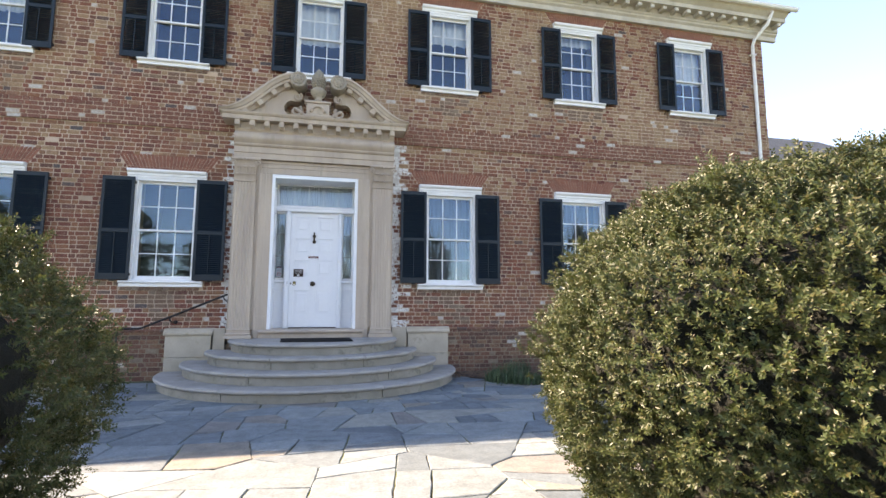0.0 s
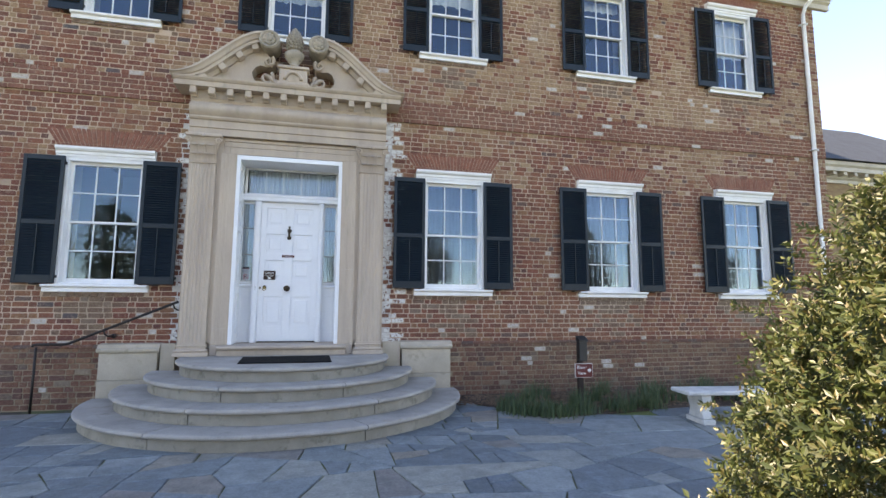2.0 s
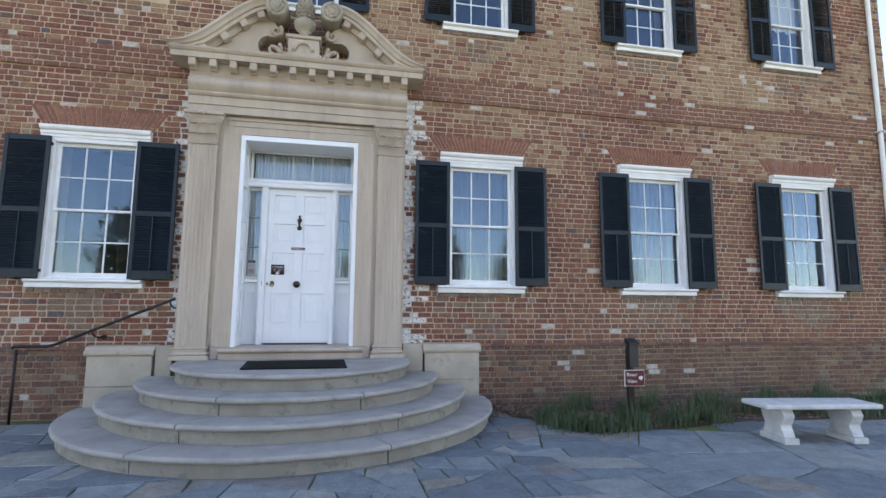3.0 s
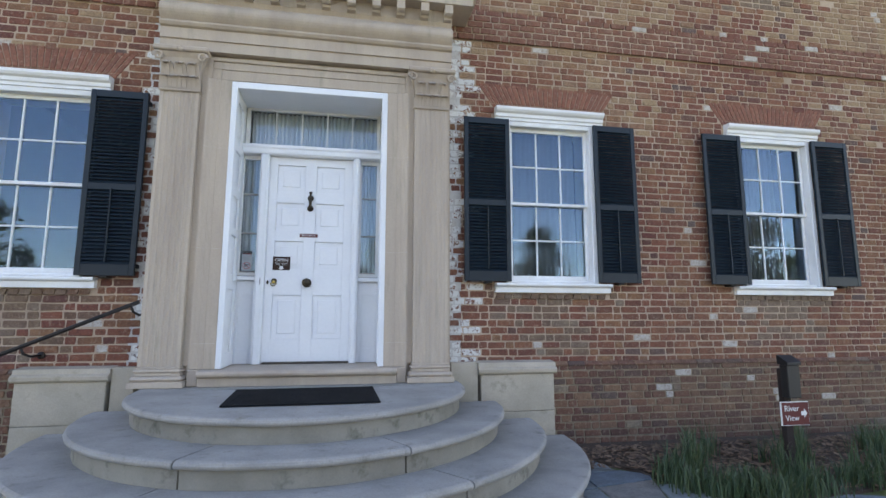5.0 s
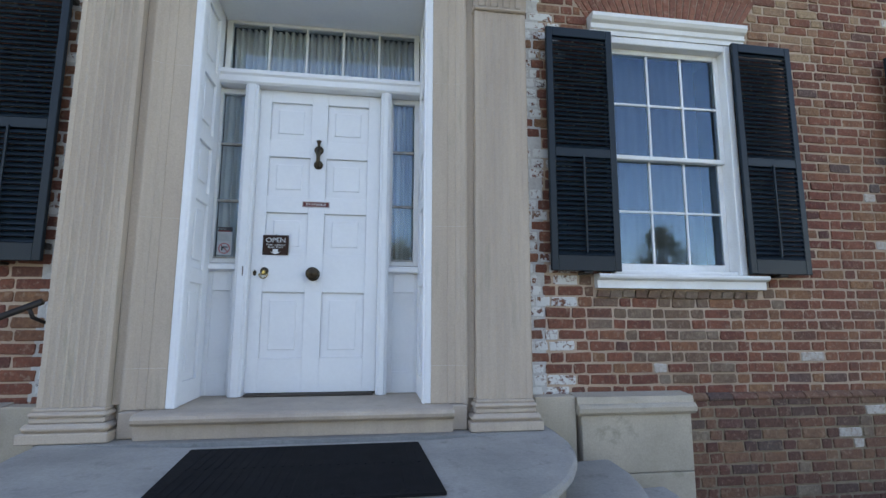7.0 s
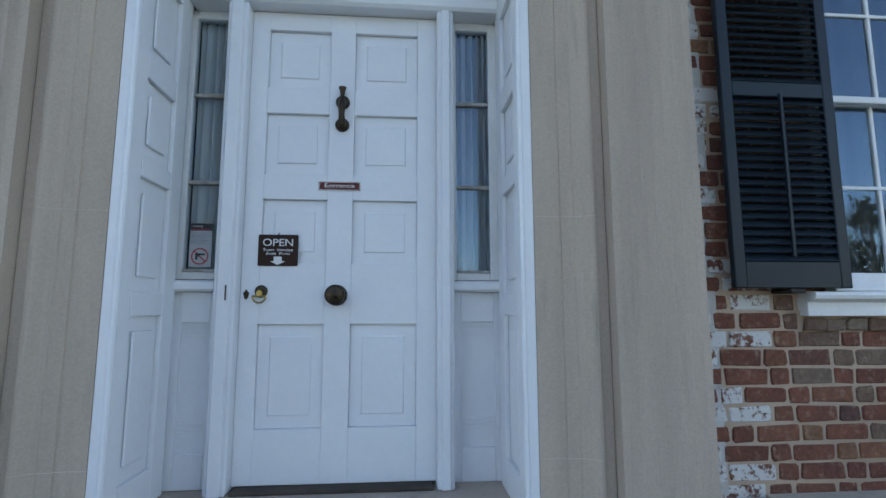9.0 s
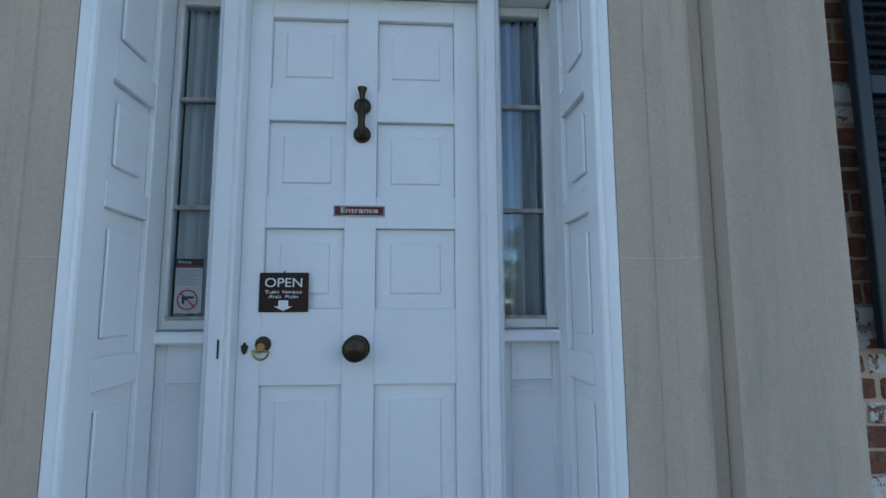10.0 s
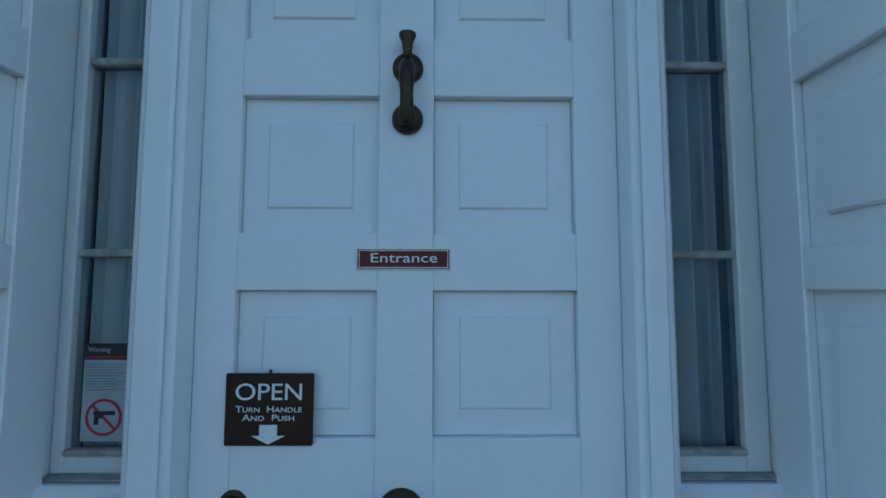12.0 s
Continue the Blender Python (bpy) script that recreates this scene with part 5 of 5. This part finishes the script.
# ---- clipped boxwood bushes ----
def bush(name_seed, cx, cy, radius, mid, top, sprigs, label):
    g = np.random.default_rng(name_seed)
    b = thing("boxwood_bush", (cx, cy, 0), label, "bush", "boxwood bushes flanking the path")
    off = Vector(g.uniform(-20, 20, 3))

    def skin(d):
        """Distance of the leafy surface from the bush's middle, in direction d."""
        h = (top - mid) if d[2] > 0 else mid * 1.02
        power = 1.85 if d[2] > 0 else 2.0
        e = ((math.hypot(d[0], d[1]) / radius) ** power + (abs(d[2]) / h) ** power) ** (-1 / power)
        lump = 0.07 * noise.noise(Vector(d) * 2.1 + off) + 0.10 * noise.noise(Vector(d) * 5.5 + off) + 0.085 * noise.noise(Vector(d) * 12 + off)
        return e * (1 + lump)

    # added solid core: blocks light and stands for the dark between the leaves
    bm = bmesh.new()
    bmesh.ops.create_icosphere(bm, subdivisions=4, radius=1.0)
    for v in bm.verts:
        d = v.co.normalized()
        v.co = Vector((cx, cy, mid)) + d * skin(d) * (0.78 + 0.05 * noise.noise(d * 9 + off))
    part("shade_core", bm, M_BUSH_CORE, b, "solid dark core for the shade between leaves")
    for k in range(5):
        a = k * 1.2566 + 0.4
        bm = bmesh.new()
        tube(bm, [(cx + 0.10 * math.cos(a), cy + 0.10 * math.sin(a), -0.03), (cx + 0.16 * math.cos(a), cy + 0.16 * math.sin(a), 0.2), (cx + 0.34 * math.cos(a), cy + 0.34 * math.sin(a), 0.55)], [0.045, 0.035, 0.025], 8)
        part("stem", bm, M_BARK, b)
    c = np.array((cx, cy, mid))
    base, axes = [], []
    for s in range(sprigs):
        d = g.normal(0, 1, 3)
        d /= np.linalg.norm(d)
        if d[2] < -0.93:
            continue
        deep = 1.0 - abs(g.normal(0, 0.035)) - (0.09 * g.uniform() if s % 3 == 0 else 0)
        stick = 1.0 + (abs(g.normal(0, 0.03)) if s % 7 == 0 else 0)
        base.append(c + d * skin(d) * deep * stick)
        axes.append(d + g.normal(0, 0.45, 3) + np.array((0, 0, 0.35)))

    def unit(a):
        return a / (np.linalg.norm(a, axis=-1, keepdims=True) + 1e-9)

    per = 19
    base, axes = np.repeat(np.array(base), per, 0), np.repeat(unit(np.array(axes)), per, 0)
    n = len(base)
    k = np.tile(np.arange(per), n // per)
    u = unit(np.cross(axes, np.array((0.31, 0.5, 0.81))))
    w = np.cross(axes, u)
    a = (2.4 * k + g.uniform(-0.4, 0.4, n))[:, None]
    length = np.repeat(g.uniform(0.04, 0.085, n // per), per)
    root = base + axes * (length * (k / per - 0.5))[:, None]
    ld = unit(np.cos(a) * u + np.sin(a) * w + axes * g.uniform(0.25, 1.0, (n, 1)))
    side = unit(np.cross(ld, axes))
    up = np.cross(side, ld)
    L, W = g.uniform(0.013, 0.024, (n, 1)), g.uniform(0.0032, 0.0052, (n, 1))
    bend = g.uniform(-0.003, 0.004, (n, 1))
    va = np.stack([root, root + ld * L * 0.5 + side * W + up * bend, root + ld * L, root + ld * L * 0.5 - side * W + up * bend], 1).reshape(-1, 3)
    faces = np.arange(n * 4).reshape(-1, 4)
    me = bpy.data.meshes.new("foliage")
    me.from_pydata(va.tolist(), [], faces.tolist())
    link_mesh("foliage", me, M_LEAF, b, "small glossy olive-green leaves")
    return b


bush(11, 2.60, 3.03, 1.29, 1.08, 2.02, 33000, "large rounded boxwood bush, sunlit olive-green leaves")
bush(12, -1.90, 3.32, 1.34, 1.05, 1.92, 19000, "rounded boxwood bush with dark shaded side")


# ---- trees across the lawn, behind the visitor ----
def tree(seed, height):
    g = np.random.default_rng(seed)
    t = thing("tree", (0, 0, 0), "tall tree with dark dense crown across the lawn", "tree", "trees across the lawn")
    bm = bmesh.new()
    tube(bm, [(0, 0, -0.1), (0.05, 0, height * 0.2), (0.12, 0.06, height * 0.45), (0.05, 0.1, height * 0.8)], [0.42, 0.33, 0.24, 0.07], 10)
    for k in range(9):
        a, z = g.uniform(0, 6.28), height * g.uniform(0.25, 0.7)
        L = height * g.uniform(0.18, 0.32)
        tube(bm, [(0.05, 0.03, z), (L * 0.5 * math.cos(a), L * 0.5 * math.sin(a), z + L * 0.35), (L * math.cos(a), L * math.sin(a), z + L * 0.6)], [0.11, 0.07, 0.02], 6)
    part("trunk", bm, M_BARK, t)
    verts, faces = [], []
    for k in range(70):
        a, u = g.uniform(0, 6.28), g.uniform(0, 1)
        z = height * (0.28 + 0.70 * u)
        R = height * 0.30 * math.sin(math.pi * (0.12 + 0.83 * u)) * math.sqrt(g.uniform(0.1, 1))
        c = np.array((R * math.cos(a), R * math.sin(a), z))
        for i in range(60):
            p = c + g.normal(0, height * 0.045, 3)
            e, f = g.normal(0, 1, 3), g.normal(0, 1, 3)
            e, f = 0.16 * e / np.linalg.norm(e), 0.10 * f / np.linalg.norm(f)
            q = len(verts)
            verts += [p - e, p + f, p + e, p - f]
            faces.append((q, q + 1, q + 2, q + 3))
    me = bpy.data.meshes.new("crown")
    me.from_pydata(np.array(verts).tolist(), [], faces)
    link_mesh("crown", me, M_LEAF_FAR, t)
    return t


first_tree = tree(21, 9.0)
spots = [(-16, -24, 0.9), (-10.5, -27, 1.05), (-4.5, -30, 0.8), (3, -33, 0.75), (10, -29, 0.95), (17, -26, 1.1), (25, -24, 0.9), (-24, -20, 1.1), (33, -18, 1.0)]
for k, (x, y, s) in enumerate(spots):
    m = pose(x, y, -0.04, 0, 0, 47 * k)
    if k == 0:
        first_tree.matrix_basis = m
    else:
        copy_thing(first_tree, m)

# ---- the lower wing beyond the corner ----
wing = thing("wing", (16, 15.5, 0), "lower brick wing with white cornice and slate roof", "building")
part("wall", boxes((EAST + 0.6, 21.0, 14.0, 14.35, -0.3, 5.12)), M_WING, wing)
part("side_wall", boxes((20.65, 21.0, 14.35, 20.0, -0.3, 5.2)), M_BRICK_BELT, wing)
prof = [(13.999, 5.10), (13.94, 5.10), (13.94, 5.20), (13.88, 5.24), (13.88, 5.36), (13.66, 5.37), (13.66, 5.48), (13.60, 5.54), (13.60, 5.64), (13.999, 5.65)]
part("cornice", along_x(bmesh.new(), prof, EAST + 0.6, 21.3), M_EAVES, wing)
for k in range(26):
    part("modillion", boxes((EAST + 0.9 + k * 0.38, EAST + 1.03 + k * 0.38, 13.69, 13.879, 5.27, 5.365), bevel=0.01), M_EAVES, wing)
bm = bmesh.new()
v = [bm.verts.new(p) for p in ((EAST + 0.5, 13.5, 5.66), (21.4, 13.5, 5.66), (21.4, 20.0, 5.66), (EAST + 0.5, 20.0, 5.66), (EAST + 0.5, 16.0, 7.65), (18.5, 16.0, 7.65))]
for f in ((0, 1, 5, 4), (1, 2, 5), (2, 3, 4, 5), (3, 0, 4), (3, 2, 1, 0)):
    bm.faces.new([v[i] for i in f])
part("roof", bm, M_SLATE_ROOF, wing, "blue-grey slate roof")

# ---- flagstone paving ----
pave = thing("pavement", (0, 5, 0), "irregular blue-grey bluestone flagstones with mossy joints", "paving", kind="structure")


def split(poly, normal, d):
    lo, hi = [], []
    for i, p in enumerate(poly):
        q = poly[(i + 1) % len(poly)]
        a, b = p[0] * normal[0] + p[1] * normal[1] - d, q[0] * normal[0] + q[1] * normal[1] - d
        (lo if a <= 0 else hi).append(p)
        if (a <= 0) != (b <= 0):
            t = a / (a - b)
            r = (p[0] + t * (q[0] - p[0]), p[1] + t * (q[1] - p[1]))
            lo.append(r)
            hi.append(r)
    return lo, hi


def area(poly):
    return 0.5 * sum(p[0] * q[1] - q[0] * p[1] for p, q in zip(poly, poly[1:] + poly[:1]))


flags = []
prng = random.Random(5)
# broad irregular cells first, each then cut into a few stones, so that no joint runs far
seeds = [(-7.0 + 1.45 * (i + 0.5 + 0.5 * (j % 2)) + prng.uniform(-0.5, 0.5), -2.5 + 1.15 * (j + 0.5) + prng.uniform(-0.4, 0.4)) for j in range(12) for i in range(-1, 12)]
stack = []
for sx, sy in seeds:
    cell = [(-7.0, -2.5), (9.3, -2.5), (9.3, 11.0), (-7.0, 11.0)]
    for qx, qy in seeds:
        L = math.hypot(qx - sx, qy - sy)
        if 0 < L < 5 and len(cell) > 2:
            nx, ny = (qx - sx) / L, (qy - sy) / L
            cell, _ = split(cell, (nx, ny), nx * (qx + sx) / 2 + ny * (qy + sy) / 2)
    if len(cell) > 2:
        stack.append(cell)
while stack:
    p = stack.pop()
    if abs(area(p)) < prng.choice((0.10, 0.22, 0.40, 0.75)) or abs(area(p)) < 0.07:
        flags.append(p)
        continue
    xs, ys = [q[0] for q in p], [q[1] for q in p]
    wx, wy = (max(xs) - min(xs)), (max(ys) - min(ys)) * 1.25
    base = 0.0 if wx > wy else math.pi / 2
    a = base + prng.gauss(0, 0.22)
    n = (math.cos(a), math.sin(a))
    cs = [q[0] * n[0] + q[1] * n[1] for q in p]
    d = min(cs) + (max(cs) - min(cs)) * prng.uniform(0.33, 0.67)
    lo, hi = split(p, n, d)
    if len(lo) > 2 and len(hi) > 2:
        stack += [lo, hi]
    else:
        flags.append(p)


def inset(poly, d):
    """A convex outline moved inwards by d."""
    out = [tuple(q) for q in poly]
    for i, p in enumerate(poly):
        q = poly[(i + 1) % len(poly)]
        L = math.hypot(q[0] - p[0], q[1] - p[1])
        if L < 1e-6:
            continue
        n = ((q[1] - p[1]) / L, -(q[0] - p[0]) / L)
        out, _ = split(out, n, n[0] * p[0] + n[1] * p[1] - d)
        if len(out) < 3:
            return []
    return out


def flag_geometry(poly, centre):
    if area(poly) < 0:
        poly = poly[::-1]
    lip = prng.uniform(0.003, 0.009)
    outer = inset(poly, lip)
    if len(outer) < 3:
        return None
    # rough the edges with extra points
    rough = []
    for i, p in enumerate(outer):
        q = outer[(i + 1) % len(outer)]
        k = max(1, min(7, int(math.hypot(q[0] - p[0], q[1] - p[1]) / 0.10)))
        for j in range(k):
            u = j / k
            w = 0.007 if j else 0.005
            rough.append((p[0] + u * (q[0] - p[0]) + prng.uniform(-w, w), p[1] + u * (q[1] - p[1]) + prng.uniform(-w, w)))
    cx = sum(p[0] for p in rough) / len(rough)
    cy = sum(p[1] for p in rough) / len(rough)
    h, tx, ty = prng.uniform(-0.004, 0.005), prng.gauss(0, 0.004), prng.gauss(0, 0.004)
    n = len(rough)
    vs = []
    for s, z in ((0.0, -0.03), (0.0, -0.006), (0.008, 0.0)):
        for x, y in rough:
            L = math.hypot(cx - x, cy - y) + 1e-6
            px, py = x + (cx - x) / L * s, y + (cy - y) / L * s
            vs.append((px - centre[0], py - centre[1], z + (h + tx * (px - cx) + ty * (py - cy) if z > -0.02 else 0)))
    fs = [tuple(range(2 * n, 3 * n))]
    for r in (0, 1):
        for i in range(n):
            j = (i + 1) % n
            fs.append((r * n + i, r * n + j, (r + 1) * n + j, (r + 1) * n + i))
    return vs, fs, (cx, cy)


rest_v, rest_f, singles = [], [], 0
for p in flags:
    cx, cy = sum(q[0] for q in p) / len(p), sum(q[1] for q in p) / len(p)
    if inside_bed(cx, cy) or (abs(cx - 0.08) < 1.9 and cy > 10.0) or (abs(cx - 0.08) < 1.2 and cy > 9.1):
        continue
    got = flag_geometry(p, (0, 0))
    if got is None:
        continue
    vs, fs, _ = got
    if singles < 300 and -3.2 < cx < 6.5 and 3.6 < cy < 10.9:
        singles += 1
        me = bpy.data.meshes.new("flagstone")
        me.from_pydata(vs, [], fs)
        link_mesh("flagstone", me, M_FLAG_ONE, pave)
    else:
        b = len(rest_v)
        rest_v += vs
        rest_f += [tuple(i + b for i in f) for f in fs]
mesh_from("flagstones", rest_v, rest_f, M_FLAG, parent=pave)

# ---- bricks of the front ----
COURSE, JOINT = 0.082, 0.0145
blocked = [(-1.548, 1.548, 0.70, 4.72), (-1.50, 1.50, 4.70, 5.05), (-7.0, -2.6, 0.862, 0.916), (2.74, 12.0, 0.862, 0.916), (-2.60, -1.54, -0.1, 0.93), (1.54, 2.74, -0.1, 0.93), (-1.9, 1.9, -0.1, 0.75)]
arches = []
for c, a, b, half in [(*w, HALF_LO) for w in LOWER] + [(*w, HALF_UP) for w in UPPER]:
    blocked.append((c - half - 0.006, c + half + 0.006, a - 0.004, b + 0.002))
    blocked.append((c - half - 0.155, c + half + 0.155, a - 0.165, a))
    blocked.append((c - half - 0.11, c + half + 0.11, b, b + 0.168))
    arches.append((c, half, b, b + (0.47 if a < 3 else 0.44)))


def gaps(z):
    out = [(a, b) for a, b, za, zb in blocked if za < z < zb]
    for c, half, za, zb in arches:
        if za < z < zb:
            h = half + 0.02 + 0.31 * (z - za) / 0.47
            out.append((c - h - 0.008, c + h + 0.008))
    return sorted(out)


def pieces(x0, x1, z):
    spans = [(x0, x1)]
    for a, b in gaps(z):
        nxt = []
        for s, e in spans:
            if b <= s or a >= e:
                nxt.append((s, e))
            else:
                if a - s > 0.035:
                    nxt.append((s, a))
                if e - b > 0.035:
                    nxt.append((b, e))
        spans = nxt
    return spans


def brick_mesh(x0, x1, z0, z1, y, g):
    """An eight-cornered worn block: rounded corners, a soft arris, edges a little out of true."""
    j = g.uniform(-0.0042, 0.0042, 16)
    f = y + g.normal(0, 0.0025)
    c, e = g.uniform(0.004, 0.011), g.uniform(0.002, 0.006)
    sag = 0.006 * math.sin(x0 * 0.9 + z0)
    z0, z1 = z0 + sag, z1 + sag
    w = min(c, (x1 - x0) * 0.3)
    ring = [(x0 + w, z0), (x1 - w, z0), (x1, z0 + c), (x1, z1 - c), (x1 - w, z1), (x0 + w, z1), (x0, z1 - c), (x0, z0 + c)]
    ring = [(a + j[i], b + j[i + 8]) for i, (a, b) in enumerate(ring)]
    mx, mz = (x0 + x1) / 2, (z0 + z1) / 2
    kx, kz = 1 - 2 * e / max(0.02, x1 - x0), 1 - 2 * e / (z1 - z0)
    vs = [(a, y + 0.016, b) for a, b in ring] + [(a, f + 0.005, b) for a, b in ring] + [(mx + (a - mx) * kx, f, mz + (b - mz) * kz) for a, b in ring]
    fs = [tuple(range(16, 24))]
    for q in (0, 8):
        for i in range(8):
            k = (i + 1) % 8
            fs.append((q + i, q + k, q + 8 + k, q + 8 + i))
    return vs, fs


def pale_at(x, z):
    """Chance of a lime-streaked brick: loose runs, more of them by the bands and in the plinth."""
    run = 0.5 + noise.noise(Vector((x * 1.1, 3.7, z * 2.3)))
    most = 0.16 if 0.93 < z < 1.02 or 5.6 < z < 5.85 or 5.15 < z < 5.25 or 6.9 < z < 7.1 else 0.055 if 0.35 < z < 0.86 else 0.022
    return most * max(0.0, run - 0.30) * 1.25


bg = np.random.default_rng(3)
sills = [(*w, HALF_LO, 0.80) for w in LOWER] + [(*w, HALF_UP, 0.62) for w in UPPER]
groups = {"wall": ([], []), "tan": ([], []), "stain": ([], []), "pale": ([], []), "white": ([], []), "base": ([], []), "belt": ([], [])}
single_bricks = 0
k = 0
while k * COURSE < 8.26:
    z0 = k * COURSE
    z1, zm = z0 + COURSE - JOINT, z0 + COURSE / 2
    kind, y = "wall", FACE
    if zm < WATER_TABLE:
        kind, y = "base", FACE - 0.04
    elif BELT[0] < zm < BELT[1]:
        kind, y = "belt", FACE - 0.03
    x, header = -6.6 + (0.0 if k % 2 else 0.158), bool(k % 2)
    while x < EAST:
        L = (0.098 if header else 0.200) + bg.normal(0, 0.008)
        header = not header
        for a, b in pieces(x, min(x + L, EAST), zm):
            near = 1.50 < abs(a) < 1.80 and 0.93 < zm < 4.75
            white = bg.uniform() < ((0.85 if abs(a) < 1.66 else 0.30) if near else pale_at(a, zm))
            run = max((1.25 - abs((a + b) / 2 - c) / (hw + 0.1) * 0.7 - (zs - zm) / d * 0.75 for c, zs, _, hw, d in sills if zm < zs < zm + d), default=0.0)
            stained = kind == "wall" and bg.uniform() < run
            # the upper wall is bleached to tan, in drifts
            drift = 0.5 + noise.noise(Vector((a * 0.45, 8.1, zm * 0.6))) * 0.9 + 0.2 * min(1.0, (zm - 4.6) / 1.5)
            bleached = kind == "wall" and zm > 3.6 and bg.uniform() < drift - 0.1
            vs, fs = brick_mesh(a, b, z0, z1, y, bg)
            if kind == "wall" and not white and not stained and not bleached and single_bricks < 300 and 1.54 < a < 4.6 and 0.90 < zm < 2.35:
                single_bricks += 1
                me = bpy.data.meshes.new("brick")
                me.from_pydata(vs, [], fs)
                link_mesh("brick", me, M_BRICK_ONE, wall_front)
                continue
            gv, gf = groups[("white" if near else "pale") if white else "stain" if stained else "tan" if bleached else kind]
            n = len(gv)
            gv += vs
            gf += [tuple(i + n for i in f) for f in fs]
        x += L + JOINT
    k += 1
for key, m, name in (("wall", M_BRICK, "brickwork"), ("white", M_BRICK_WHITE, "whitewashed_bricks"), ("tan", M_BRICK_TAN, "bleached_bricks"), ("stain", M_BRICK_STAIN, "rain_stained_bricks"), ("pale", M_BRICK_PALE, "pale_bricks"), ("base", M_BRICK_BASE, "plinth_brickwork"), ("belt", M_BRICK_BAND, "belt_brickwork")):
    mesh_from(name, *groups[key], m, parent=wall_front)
# mortar behind the proud bands, and the moulded water table course
spans = [(-6.8, -2.602), (2.742, EAST)]
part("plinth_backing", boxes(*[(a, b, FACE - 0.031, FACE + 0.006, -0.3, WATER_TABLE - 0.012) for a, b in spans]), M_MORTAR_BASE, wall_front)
part("limewash", boxes(*[(sx * 1.548, sx * 1.70, FACE + 0.0035, FACE + 0.0065, 0.935, 4.70) for sx in (-1, 1)]), M_LIMEWASH, wall_front, "flaking white limewash")
prof = [(FACE + 0.006, 0.858), (FACE - 0.036, 0.858), (FACE - 0.048, 0.866), (FACE - 0.050, 0.878), (FACE - 0.043, 0.892), (FACE - 0.022, 0.908), (FACE - 0.004, 0.914), (FACE + 0.006, 0.914)]
for a, b in spans:
    bm = bmesh.new()
    x = a
    while x < b - 0.02:
        along_x(bm, prof, x, min(b, x + 0.205) - 0.009)
        x += 0.205
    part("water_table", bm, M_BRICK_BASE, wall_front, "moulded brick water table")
part("belt_backing", boxes((-6.8, -1.5, FACE - 0.021, FACE + 0.006, 4.77, 5.10), (1.5, EAST, FACE - 0.021, FACE + 0.006, 4.77, 5.10)), M_MORTAR, wall_front)
# a course of bricks on edge under each sill
for c, za, _, half, _ in sills:
    vs, fs = [], []
    x = c - half - 0.135
    while x < c + half + 0.06:
        a, b = brick_mesh(x, x + 0.096, za - 0.113 - 0.062, za - 0.118, FACE - 0.018, bg)
        n = len(vs)
        vs += [(p + 0.25 * (q - za + 0.15), y, q) for p, y, q in a]
        fs += [tuple(i + n for i in f) for f in b]
        x += 0.104
    mesh_from("sill_course", vs, fs, M_BRICK_STAIN, parent=wall_front)
# flat arches of rubbed brick over the windows
for c, half, za, zb in arches:
    vs, fs = [], []
    n = 26
    for i in range(n):
        for zc, zd in ((za, za + (zb - za) * 0.48), (za + (zb - za) * 0.48 + 0.006, zb)):
            q = len(vs)
            for s, y in ((0.0, FACE + 0.012), (0.0, FACE + 0.002), (0.003, FACE - 0.001)):
                for u, z in ((i + 0.07, zc + s), (i + 0.93, zc + s), (i + 0.93, zd - s), (i + 0.07, zd - s)):
                    h = half + 0.02 + 0.31 * (z - za) / 0.47
                    vs.append((c - h + 2 * h * u / n + (s if u - i < 0.5 else -s), y, z))
            fs.append((q + 8, q + 9, q + 10, q + 11))
            for r in (0, 4):
                for m in range(4):
                    w = (m + 1) % 4
                    fs.append((q + r + m, q + r + w, q + r + 4 + w, q + r + 4 + m))
    mesh_from("flat_arch", vs, fs, M_BRICK_BELT, parent=wall_front)
